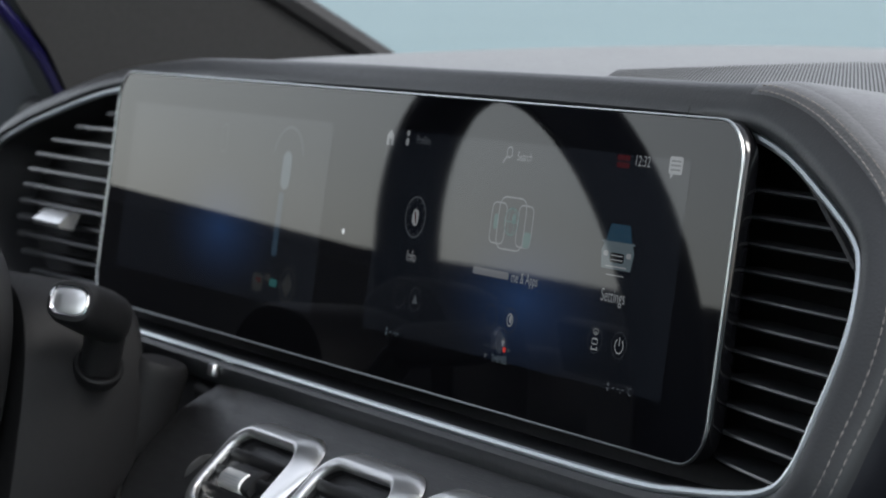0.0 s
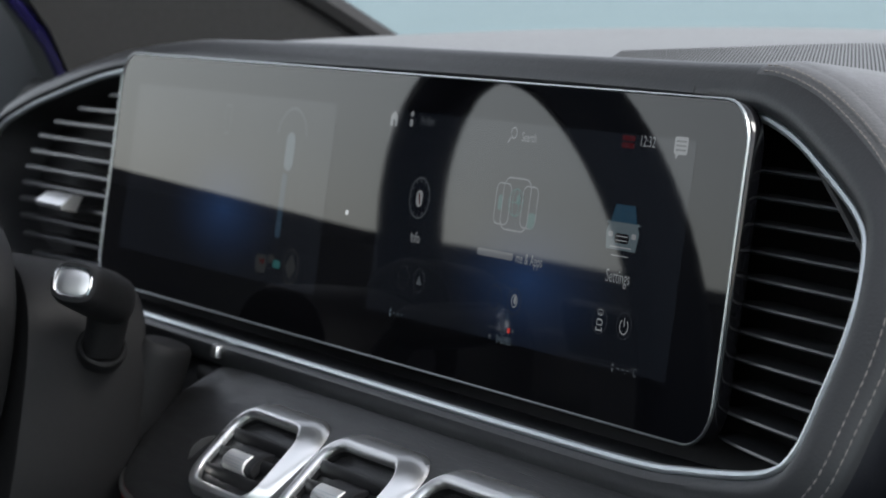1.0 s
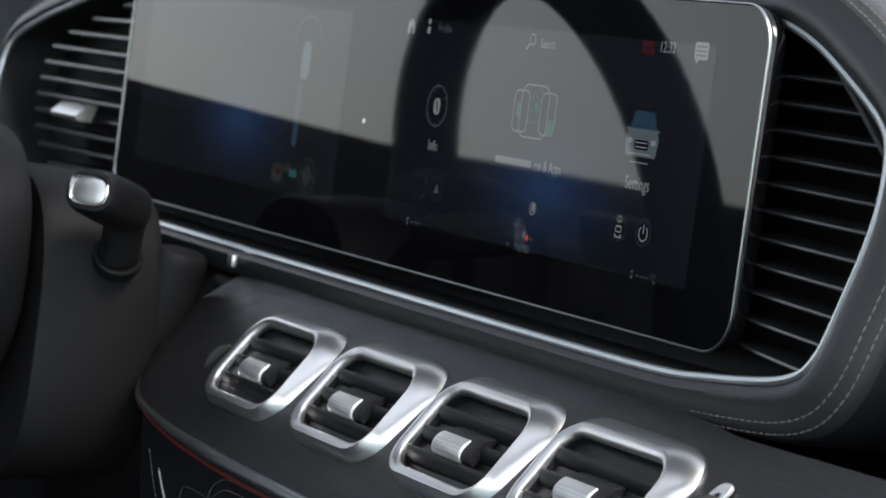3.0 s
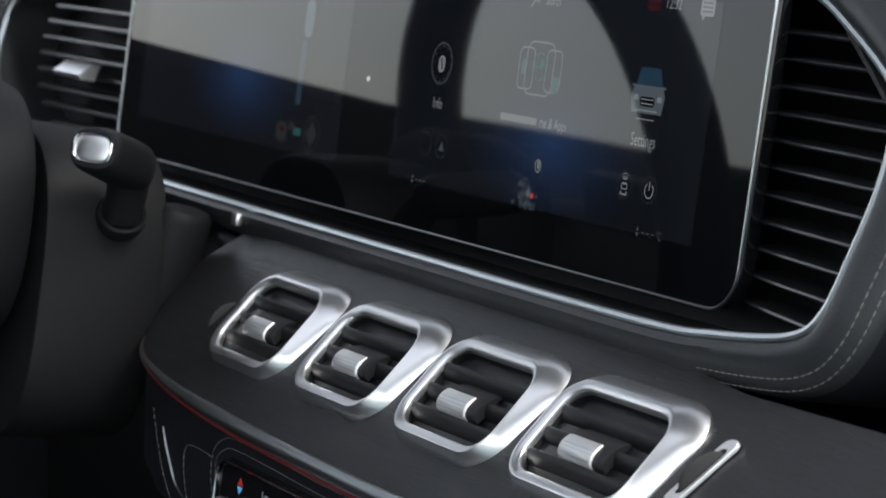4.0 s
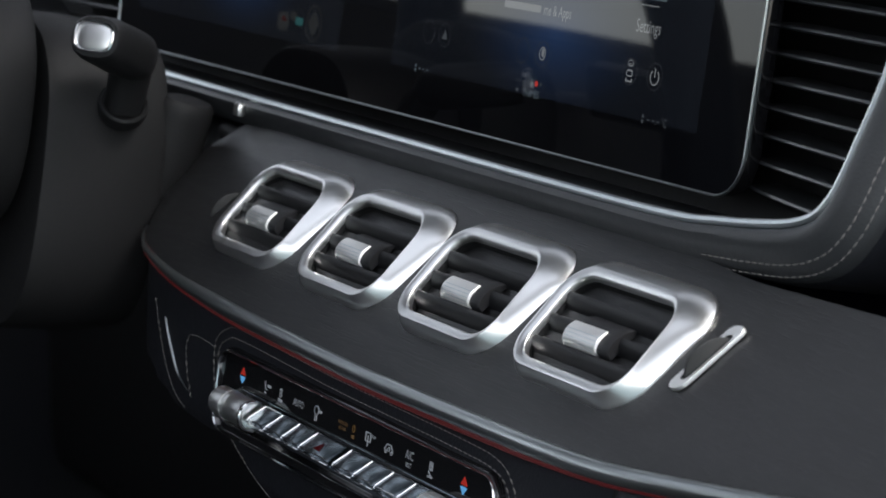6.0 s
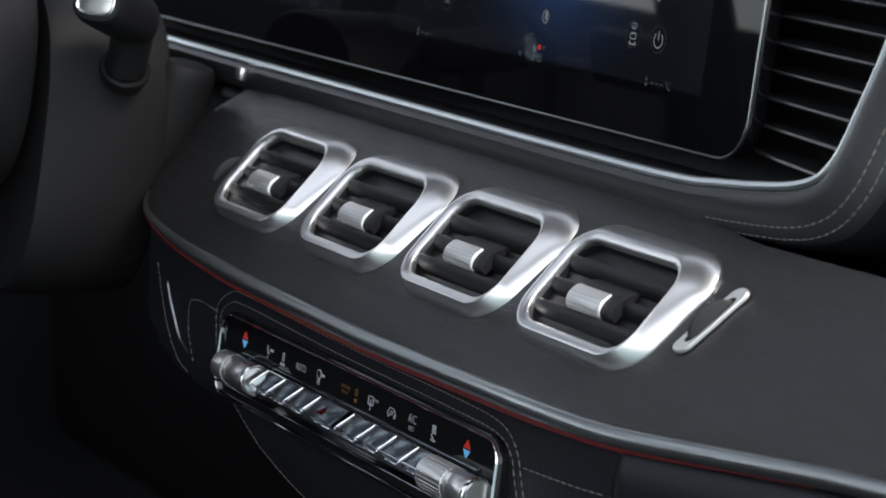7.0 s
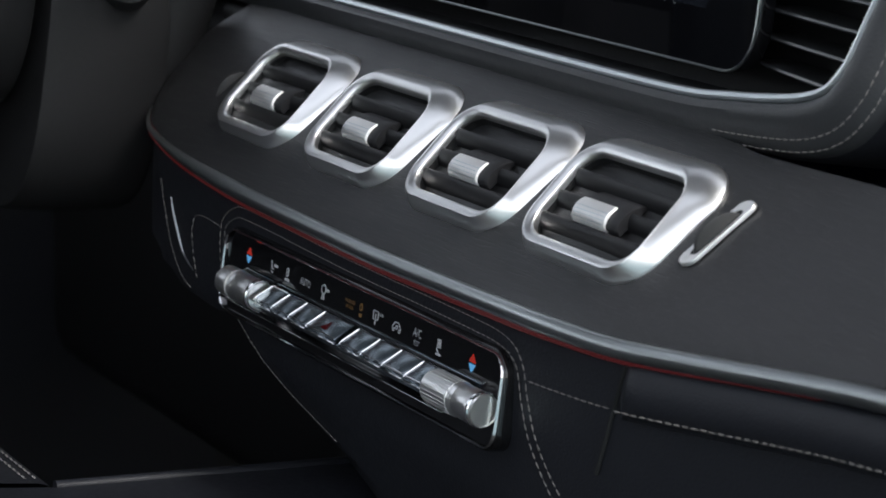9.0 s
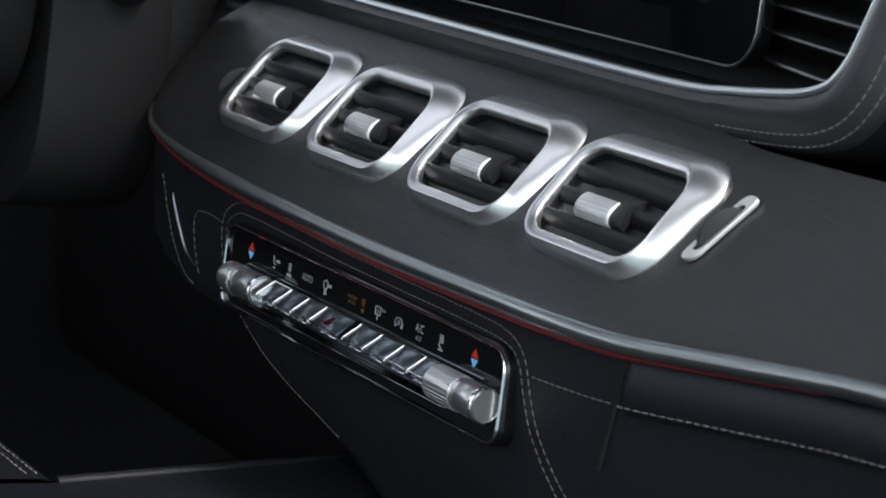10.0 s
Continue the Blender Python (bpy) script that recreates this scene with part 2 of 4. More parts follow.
def rounded(w, h, r, n=6):
    """A rounded rectangle round the origin, as (a, b) pairs, from the top right corner on."""
    out = []
    for cx, cy, a0 in ((w / 2 - r, h / 2 - r, 0), (-w / 2 + r, h / 2 - r, 90), (-w / 2 + r, -h / 2 + r, 180), (w / 2 - r, -h / 2 + r, 270)):
        for k in range(n + 1):
            a = radians(a0 + 90 * k / n)
            out.append((cx + r * math.cos(a), cy + r * math.sin(a)))
    return out


def tube(path, radius, sides=8, closed=False, flat=1.0):
    """A tube along a path; the radius may be one number or one for each point."""
    rings = []
    n = len(path)
    radii = radius if isinstance(radius, list) else [radius] * n
    for i, p in enumerate(path):
        radius = radii[i]
        a = path[i - 1] if (i or closed) else path[0]
        b = path[(i + 1) % n] if (i < n - 1 or closed) else path[-1]
        t = (Vector(b) - Vector(a)).normalized()
        side = t.cross(Vector((0, 1, 0.02))).normalized()
        up = side.cross(t)
        rings.append([Vector(p) + side * radius * math.cos(2 * math.pi * k / sides) + up * radius * flat * math.sin(2 * math.pi * k / sides) for k in range(sides)])
    return loft(rings, cap=not closed, loop=closed)


def lathe(profile, sides, m):
    """Turns (radius, height) pairs round the z axis of the pose m."""
    return loft([[m @ Vector((r * math.cos(2 * math.pi * k / sides), r * math.sin(2 * math.pi * k / sides), h)) for k in range(sides)] for r, h in profile], cap=True)


def stitches(bm, path, length=0.0042, gap=0.0022, r=0.0006, proud=(0, -0.0004, 0)):
    """A row of single thread stitches along a path."""
    pts = [Vector(p) for p in path]
    cum = [0.0]
    for a, b in zip(pts, pts[1:]):
        cum.append(cum[-1] + (b - a).length)

    def at(s):
        for i in range(len(pts) - 1):
            if cum[i + 1] >= s:
                f = (s - cum[i]) / max(cum[i + 1] - cum[i], 1e-9)
                return pts[i].lerp(pts[i + 1], f)
        return pts[-1]
    s = 0.0
    while s + length < cum[-1]:
        a, b = at(s) + Vector(proud), at(s + length) + Vector(proud)
        t = (b - a).normalized()
        side = t.cross(Vector((0, 1, 0.1))).normalized()
        up = side.cross(t)
        rows = []
        for f, w in ((0, 0.35), (0.25, 1), (0.75, 1), (1, 0.35)):
            c = a.lerp(b, f)
            rows.append([bm.verts.new(c + side * r * w * math.cos(q) + up * r * w * math.sin(q)) for q in (0, 1.57, 3.14, 4.71)])
        for x, y in zip(rows, rows[1:]):
            for i in range(4):
                bm.faces.new((x[i], x[(i + 1) % 4], y[(i + 1) % 4], y[i]))
        bm.faces.new(rows[0])
        bm.faces.new(rows[-1])
        s += length + gap
    return bm


def flat(points, depth=0.0003):
    """A flat shape in the screen's plane, facing the seats, from (x, y, z) points."""
    bm = bmesh.new()
    a = [bm.verts.new(p) for p in points]
    b = [bm.verts.new(Vector(p) + Vector((0, depth, 0))) for p in points]
    bm.faces.new(a)
    for i in range(len(a)):
        j = (i + 1) % len(a)
        bm.faces.new((a[i], a[j], b[j], b[i]))
    return bm


def ring(x, y, z, rx, rz, w, n=28, depth=0.0003):
    inner = [(x + (rx - w) * math.cos(2 * math.pi * k / n), y, z + (rz - w) * math.sin(2 * math.pi * k / n)) for k in range(n)]
    outer = [(x + rx * math.cos(2 * math.pi * k / n), y, z + rz * math.sin(2 * math.pi * k / n)) for k in range(n)]
    back = [(a, y + depth, c) for a, b, c in outer]
    return loft([inner, outer, back])


def lettering(text, x, y, z, size, mat, parent, name="lettering", narrow=0.82, tilt=0.0):
    cu = bpy.data.curves.new(name, "FONT")
    cu.body, cu.size, cu.align_x, cu.align_y, cu.resolution_u = text, size, "CENTER", "CENTER", 3
    tmp = bpy.data.objects.new(name, cu)
    scene.collection.objects.link(tmp)
    me = bpy.data.meshes.new_from_object(tmp.evaluated_get(bpy.context.evaluated_depsgraph_get()))
    bpy.data.objects.remove(tmp)
    bpy.data.curves.remove(cu)
    me.transform(Matrix.Translation((x, y, z)) @ Matrix.Rotation(radians(90 + tilt), 4, "X") @ Matrix.Diagonal((narrow, 1, 1, 1)))
    me.materials.clear()
    me.materials.append(mat)
    ob = new(name, me)
    ob.parent = parent
    if "at" in parent:
        ob.location = -Vector(parent["at"])
    return ob


def solid(name, bm, mat, label, category, kind="", raked=True, smooth=True, group=""):
    """A one-mesh thing."""
    me = bpy.data.meshes.new(name)
    bmesh.ops.recalc_face_normals(bm, faces=bm.faces)
    for f in bm.faces:
        f.smooth = smooth
    bm.to_mesh(me)
    bm.free()
    me.materials.append(mat)
    if smooth:
        me.set_sharp_from_angle(angle=radians(38))
    ob = new(name, me)
    if raked:
        ob.matrix_world = RAKE
    return tagged(ob, label, category, group, kind)


# ---------------------------------------------------------------- ground and car shell
g = bmesh.new()
bmesh.ops.create_grid(g, x_segments=40, y_segments=40, size=1500)
solid("ground", g, CONCRETE, "pale grey concrete ground in soft daylight", "ground", "structure", raked=False)

shell = thing("car_shell", (0.18, -0.8, 0.4), "dark car cabin shell with black carpet and an unseen headliner that shapes light", "car body", kind="structure", raked=False)
part("floor_pan", box((-0.66, -2.4, 0.36), (0.94, 0.75, 0.42), 0.01), CARPET, shell)
# unseen roof: opening lights the vent frames, front header added to shade the wood
for lo, hi in (((-0.60, -2.4, 1.50), (-0.22, -0.26, 1.55)), ((0.60, -2.4, 1.50), (0.86, -0.26, 1.55)), ((-0.60, -0.26, 1.50), (0.86, 0.05, 1.55)), ((-0.22, -2.4, 1.50), (0.60, -1.15, 1.552))):
    part("unseen_roof_lining", box(lo, hi, 0.015, 3), HEADLINER, shell)
part("knee_panel", box((-0.62, 0.02, 0.60), (-0.10, 0.10, 0.93), 0.03, 3), DARK, shell)
part("kick_panel", box((-0.70, 0.14, 0.36), (-0.645, 0.66, 1.10), 0.01), DARK, shell)
part("lower_bulkhead", box((-0.66, 0.30, 0.36), (0.94, 0.34, 0.98), 0.01), DARK, shell)
part("rear_wall", box((-0.66, -2.46, 0.4), (0.94, -2.4, 1.5), 0.02), PLASTIC, shell)
part("bulkhead", box((-0.66, 0.62, 0.36), (0.94, 0.66, 1.06), 0.01), DARK, shell)

door = thing("driver_door", (-0.66, -0.4, 0.45), "closed driver door with black leather trim below the window", "car door", raked=False)
BELT = [(0.16, 1.055), (-0.10, 1.058), (-0.35, 1.068), (-0.54, 1.089), (-0.80, 1.115), (-1.06, 1.133)]
part("door_panel", loft([[(-0.70, y, 0.42), (-0.70, y, z - 0.012), (-0.69, y, z), (-0.628, y, z), (-0.615, y, z - 0.012), (-0.612, y, z - 0.08), (-0.60, y, z - 0.2), (-0.615, y, 0.42)] for y, z in BELT], cap=True), LEATHER, door)
part("door_sill", loft([[(-0.735, y, z - 0.05), (-0.735, y, z - 0.014), (-0.70, y, z - 0.006), (-0.69, y, z - 0.05)] for y, z in BELT], cap=True), PAINT, door, "dark blue painted sill")
part("armrest", box((-0.62, -0.80, 0.78), (-0.53, -0.15, 0.83), 0.02, 3), LEATHER, door)
part("window_post", box((-0.70, -1.14, 1.0), (-0.60, -1.04, 1.52), 0.02, 3), PILLAR, door)
solid("rear_door", box((-0.70, -2.4, 0.42), (-0.615, -1.15, 1.14), 0.012, 3), LEATHER, "closed rear door with black trim", "car door", raked=False)

# A-pillar: a broad cloth-covered sail panel beside the windscreen, leaning back
pill = [(0.050, 0.05), (0.36, 0.10), (0.26, 0.138), (0.10, 0.20), (-0.12, 0.28), (-0.16, 0.24), (-0.02, 0.135), (0.025, 0.088)]
rings = [[(x, y, z) for y, z in pill] for x in (-0.64, -0.585, -0.570)]
pillar = thing("a_pillar", (-0.58, 0.2, 0.1), "dark grey cloth covered windscreen pillar", "pillar", kind="structure")
part("pillar_cover", loft(rings, cap=True), PILLAR, pillar)
part("rubber_seal", tube([(-0.572, 0.37, 0.094), (-0.572, 0.262, 0.137), (-0.572, 0.10, 0.200), (-0.572, -0.12, 0.280)], 0.011, 8), DARK, pillar, "black rubber windscreen seal")
part("painted_edge", tube(spline([(-0.58, 0.050, 0.045), (-0.58, 0.036, 0.068), (-0.58, 0.014, 0.092), (-0.58, -0.06, 0.155)], 6), 0.006, 8), PAINT, pillar, "dark blue painted edge")

# ---------------------------------------------------------------- dashboard body
dash = thing("dashboard", (0.18, 0.1, -0.2), "black leather dashboard with grey stitching, dark open-pore wood and metal trim", "dashboard")


def sweep(profile, xs, shift=None):
    """Draws a (y, z) profile along x."""
    return loft([[(x, y + (shift(x, i)[0] if shift else 0), z + (shift(x, i)[1] if shift else 0)) for i, (y, z) in enumerate(profile)] for x in xs], closed=False)


XS = list(np.linspace(-0.62, 0.92, 60))
top_profile = [tuple(p)[:2] for p in spline([(0.62, 0.174, 0), (0.50, 0.163, 0), (0.32, 0.138, 0), (0.16, 0.111, 0), (0.06, 0.092, 0), (0.028, 0.083, 0), (0.016, 0.068, 0), (0.012, 0.03, 0), (0.010, -0.04, 0), (0.006, -0.10, 0), (-0.004, -0.125, 0)], 5)]
def set_back(x, i):
    """Behind the pod the face of the pad stands further ahead."""
    y, z = top_profile[i]
    inside = min(1.0, max(0.0, (0.487 - x) / 0.03))
    return (0.062 * inside * min(1.0, max(0.0, (0.093 - z) / 0.012)), -0.30 * max(0.0, -0.22 - x) ** 2)


PAD_XS = XS[:36] + list(np.linspace(0.31, 0.55, 30)) + list(np.linspace(0.56, 0.92, 12))
# the pad splits here into a sheen-lightened top and a dark face
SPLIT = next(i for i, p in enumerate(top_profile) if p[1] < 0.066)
part("top_pad", sweep(top_profile[:SPLIT + 1], PAD_XS, set_back), LEATHER_TOP_SHEEN, dash, "grained leather top pad, lightened for grazing sheen")
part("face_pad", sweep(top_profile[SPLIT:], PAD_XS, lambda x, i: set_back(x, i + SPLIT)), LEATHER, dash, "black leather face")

# perforated grille in the top pad
gr = bmesh.new()
zof = lambda y: float(np.interp(y, [p[0] for p in sorted(top_profile[:26])], [p[1] for p in sorted(top_profile[:26])]))
for i in range(150):
    x0, y0, run = 0.11 + 0.0031 * i, 0.088, 0.06 + 0.22 * min(1.0, i / 70)
    left, right = [], []
    for k in range(13):
        d = run * k / 12
        x, y = x0 - 0.79 * d, y0 + 0.61 * d
        z = zof(y) - 0.30 * max(0.0, -0.22 - x) ** 2 + 0.0005
        left.append(gr.verts.new((x - 0.00026, y - 0.00034, z)))
        right.append(gr.verts.new((x + 0.00026, y + 0.00034, z)))
    for k in range(12):
        gr.faces.new((left[k], right[k], right[k + 1], left[k + 1]))
tagged(part("demister_grille", gr, DARK, dash, "fine dark slits of the demister grille"), kind="stuff")

# the pod outline that the metal trim line follows
POD = [(-0.30, 0.0690), (-0.20, 0.0715), (0.10, 0.0730), (0.30, 0.0715), (0.3423, 0.0695), (0.3612, 0.0668), (0.384, 0.0595), (0.4056, 0.0494), (0.4269, 0.0385), (0.4402, 0.0305), (0.4485, 0.0225),
       (0.4535, 0.0097), (0.4560, -0.006), (0.4555, -0.023), (0.4520, -0.0447), (0.4494, -0.0592), (0.4461, -0.0682), (0.4398, -0.0754), (0.4259, -0.0806), (0.4023, -0.0844), (0.3771, -0.0872), (0.3507, -0.0895),
       (0.281, -0.0905), (0.10, -0.0905), (-0.2448, -0.0896), (-0.45, -0.086), (-0.53, -0.07), (-0.575, -0.045), (-0.590, -0.014), (-0.582, 0.0113), (-0.5456, 0.0263), (-0.5034, 0.0379), (-0.4057, 0.0590)]


def pod_y(z):
    """The pod's rim leans further back than the screen."""
    return -0.0009 + 0.2125 * z


pod = [Vector((p.x, pod_y(p.y), p.y)) for p in spline([(x, z, 0) for x, z in POD], 6, True)]


def outward(path):
    out = []
    for i, p in enumerate(path):
        t = (path[(i + 1) % len(path)] - path[i - 1]).normalized()
        out.append(Vector((-t.z, 0, t.x)).normalized())
    return out


pod_n = outward(pod)


def roll_width(p):
    """The roll is slim above the screen and broad round the side vent."""
    top = np.interp(p.x, [-0.45, -0.30, -0.25, 0.28, 0.345, 0.40, 0.45], [0.60, 0.62, 0.70, 0.70, 0.95, 1.20, 1.18])
    low = np.interp(p.x, [0.20, 0.34, 0.40, 0.45], [0.64, 0.72, 0.86, 0.97])
    f = min(1.0, max(0.0, (p.z + 0.06) / 0.09))
    return float(low + (top - low) * f)


pod_w = [roll_width(p) for p in pod]
pod_w = [sum(pod_w[(i + k) % len(pod)] for k in range(-6, 7)) / 13 for i in range(len(pod))]


def roll_band(profile):
    return loft([[p + n * o * w + Vector((0, y * (0.5 + 0.5 * w), 0)) for o, y in profile] for p, n, w in zip(pod, pod_n, pod_w)], closed=False, loop=True)


def band(profile):
    """A closed band round the pod: (outward, y) pairs."""
    return loft([[p + n * o + Vector((0, y, 0)) for o, y in profile] for p, n in zip(pod, pod_n)], closed=False, loop=True)


part("pod_roll", roll_band([(0.0012, 0.003), (0.0016, -0.001), (0.0035, -0.0042), (0.007, -0.0058), (0.0115, -0.0050), (0.0160, -0.0028), (0.0195, -0.0008)]), LEATHER_ROLL, dash, "padded leather roll round the screen pod")
BACK = [(0.0195, -0.0008), (0.0225, 0.0008), (0.0248, 0.0030), (0.0264, 0.0068), (0.0270, 0.016), (0.0265, 0.05)]
back_rows = [[p + n * o * w + Vector((0, y * (0.5 + 0.5 * w), 0)) for o, y in BACK] for p, n, w in zip(pod, pod_n, pod_w)]
part("roll_back", loft(back_rows[66:] + back_rows[:25], closed=False), LEATHER_ROLL, dash, "leather edge behind the stitching")
# upper stretch of the edge and skirt takes the colour with painted sheen
part("pad_edge", loft(back_rows[24:67], closed=False), LEATHER_TOP_SHEEN, dash, "leather edge behind the stitching, lightened for sheen")
part("pad_skirt", loft([[p + n * o * w + Vector((0, y, 0)) for o, y in ((0.0256, 0.0066), (0.0272, 0.0095), (0.0284, 0.018), (0.0290, 0.045), (0.0290, 0.09))] for p, n, w in list(zip(pod, pod_n, pod_w))[24:67]], closed=False), LEATHER_TOP_SHEEN, dash)
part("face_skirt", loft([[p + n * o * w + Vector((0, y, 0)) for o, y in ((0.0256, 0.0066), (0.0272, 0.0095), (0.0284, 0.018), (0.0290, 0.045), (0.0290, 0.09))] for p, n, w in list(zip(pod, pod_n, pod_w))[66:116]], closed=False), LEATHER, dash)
part("pod_shelf", band([(-0.0012, 0.000), (-0.0008, 0.004), (0.000, 0.018), (0.000, 0.05)]), LEATHER_ROLL, dash, "grey leather inner shelf")
part("pod_back", flat([p + Vector((0, 0.045, 0)) for p in pod], 0.004), DARK, dash)
part("pod_trim", tube([p + Vector((0, -0.0008, 0)) for p in pod], 0.0022, 8, True), TRIM, dash, "thin satin metal trim line")
part("shelf_light", box((-0.34, 0.0385, -0.0885), (0.36, 0.0445, -0.0780), 0.0005, 1), VIOLET, dash, "dim violet light strip")
part("roll_seam", tube([Vector((0.303, pod_y(0.0715) + y * 0.85, 0.0715 + o * 0.70)) for o, y in ((0.0035, -0.0042), (0.007, -0.0059), (0.0115, -0.0051), (0.0160, -0.0029), (0.0195, -0.0009), (0.0225, 0.0008))], 0.0006, 6), DARK, dash)
st = bmesh.new()
for o, y in ((0.0188, -0.0014), (0.0242, 0.0017)):
    path = [p + n * (o + (0.0026 if y < 0 else 0.0) * min(1.0, max(0.0, p.z / 0.04))) * w + Vector((0, y * (0.5 + 0.5 * w) + (0.0014 if y < 0 else 0.0) * min(1.0, max(0.0, p.z / 0.04)), 0)) for p, n, w in zip(pod, pod_n, pod_w)]
    stitches(st, [q for q in path[15:130] if (q.z > 0 and q.x > 0.345) or (q.z <= 0 and q.x > 0.366)], 0.0033, 0.0011, 0.00036)
tagged(part("pod_stitching", st, THREAD, dash, "double row of grey stitching"), kind="stuff")

# wood panel: ruled between the line under the roll and the metal strip
STRIP = spline([(-0.125, -0.056, -0.1655), (-0.114, -0.065, -0.1700), (-0.098, -0.0735, -0.1745), (-0.075, -0.0800, -0.1790), (-0.022, -0.0855, -0.1845), (0.043, -0.0862, -0.1883), (0.10, -0.0862, -0.1900), (0.19, -0.0862, -0.1912),
                (0.232, -0.0862, -0.1911), (0.315, -0.0865, -0.1894), (0.366, -0.0858, -0.1885), (0.4150, -0.0800, -0.1872), (0.4700, -0.0667, -0.1822), (0.5110, -0.0595, -0.1776), (0.5510, -0.0550, -0.1738), (0.65, -0.044, -0.168), (0.92, -0.03, -0.158)], 6)
rows = []
for p in STRIP:
    x0 = p.x if p.x > -0.05 else -0.05 + (p.x + 0.05) * 0.67
    far = min(1.0, max(0.0, (-0.05 - p.x) / 0.075))
    a = Vector((x0, -0.014 - 0.004 * far, -0.098 - 0.008 * far))
    a = a.lerp(p, 0.105 * min(1.0, max(0.0, (p.x - 0.29) / 0.12)))
    sag = -0.0085 * min(1.0, max(0.0, (p.x - 0.45) / 0.10))
    row = []
    for s in np.linspace(0, 1, 30):
        belly = 0.0026 * min(1.0, s / 0.35) * min(1.0, (1 - s) / 0.15) ** 0.55
        row.append(a.lerp(p, s) + Vector((-0.012 * far * math.sin(math.pi * s), -0.792 * belly, 0.611 * belly + sag * math.sin(math.pi * s))))
    rows.append(row + [p + Vector((0, 0.006, -0.004))])
part("wood_panel", loft(rows, closed=False), WOOD, dash, "dark open-pore wood panel")
part("metal_strip", tube([p + Vector((0, -0.001, -0.0022)) for p in STRIP[2:]], [0.0010 + 0.0034 * min(1.0, max(0.0, (p.x + 0.12) / 0.16)) for p in STRIP[2:]], 12), FRAME, dash, "satin metal strip below the wood")
# glowing tube made broad to include the red reflection on the metal's underside
part("light_strip", tube([p + Vector((0, 0.0008, -0.0032 - 0.0036 * min(1.0, max(0.0, (p.x + 0.12) / 0.16)))) for p in STRIP[3:80]], [0.0026 * min(1.0, max(0.25, (0.56 - p.x) / 0.22)) for p in STRIP[3:80]], 8), AMBIENT, dash, "thin red light strip, broadened for its reflection under the metal")

# lower leather panel under the metal strip
# beside the climate panel it ends along a curve and turns under
LOW_Y, LOW_Z = [0.003, 0.0034, 0.0050, 0.0075, 0.012, 0.03, 0.08, 0.16], [0.004, 0.012, 0.03, 0.055, 0.085, 0.13, 0.19, 0.25]
HEM = ([-0.10, -0.03, 0.02, 0.048, 0.078, 0.11, 0.135, 0.16, 0.20, 0.24], [-0.240, -0.259, -0.262, -0.2600, -0.2745, -0.287, -0.294, -0.301, -0.325, -0.50])
low = []
for p in STRIP[3:]:
    hem = float(np.interp(p.x, HEM[0], HEM[1]))
    row = []
    for d in np.linspace(0.004, 0.25, 42):
        under = max(0.0, hem - (p.z - d))
        row.append(p + Vector((0, float(np.interp(d - under, LOW_Z, LOW_Y)) + 1.6 * under, under - d)))
    low.append(row)
first = [Vector((q.x - 0.012, q.y + 0.03 + 0.02 * i, q.z)) for i, q in zip(np.linspace(0, 7, 42), low[0])]
part("lower_panel", loft([[Vector((q.x + 0.01, q.y + 0.15, q.z)) for q in first], first] + low, closed=False), LEATHER, dash, "black leather lower panel")

# padded roll and sewn seams of the lower panel
STRIP_AT = lambda x: Vector((x, float(np.interp(x, [p.x for p in STRIP[3:]], [p.y for p in STRIP[3:]])), float(np.interp(x, [p.x for p in STRIP[3:]], [p.z for p in STRIP[3:]]))))
pad = []


def panel_point(x, z, proud=0.0004):
    """A place on the lower leather panel."""
    p = STRIP_AT(x)
    drop = [-0.25, -0.19, -0.13, -0.085, -0.055, -0.03, -0.012, -0.004]
    return Vector((x, p.y + float(np.interp(z - p.z, drop, [0.16, 0.08, 0.03, 0.012, 0.0075, 0.0050, 0.0034, 0.003])) - proud, z))


part("oval_trim", tube([panel_point(q.x, q.y) for q in spline([(-0.044, -0.213, 0), (-0.040, -0.2194, 0), (-0.030, -0.2306, 0), (-0.020, -0.2404, 0), (-0.0057, -0.2464, 0)], 5)], [0.0002 + 0.0006 * math.sin(math.pi * k / 20) for k in range(21)], 6), FRAME, dash, "thin curved metal trim")
for x in [0.4165, 0.4175, 0.419, 0.4215, 0.425, 0.43, 0.44, 0.46, 0.49, 0.52, 0.55, 0.58, 0.62, 0.66, 0.75, 0.9]:
    k = min(1.0, (x - 0.4165) / 0.008) ** 0.5
    p = STRIP_AT(x)
    pad.append([p + Vector((0, 0.003 - k * q.x, q.y)) for q in spline([(-0.002, -0.0055, 0), (0.0030, -0.0075, 0), (0.0058, -0.0115, 0), (0.0072, -0.017, 0), (0.0070, -0.0225, 0), (0.0052, -0.0270, 0), (0.0018, -0.0300, 0), (-0.003, -0.0315, 0)], 4)])
part("padded_roll", loft(pad, closed=False), LEATHER, dash, "padded leather roll below the metal strip")
part("seam_groove", tube([STRIP_AT(0.4135) + Vector((0.0025 - 0.0035 * k, 0.0028 + 0.0006 * k, -0.006 - 0.013 * k)) for k in range(5)], 0.0013, 6), DARK, dash)
seam = bmesh.new()
stitches(seam, [STRIP_AT(x) + Vector((-0.004, 0.0040, -0.0300 + 0.02 * (x - 0.35))) for x in np.linspace(0.357, 0.4125, 12)], 0.0036, 0.0010, 0.00042)
stitches(seam, [STRIP_AT(x) + Vector((0, -0.0026, -0.0274)) for x in np.linspace(0.4185, 0.85, 60)], 0.0036, 0.0010, 0.00042)
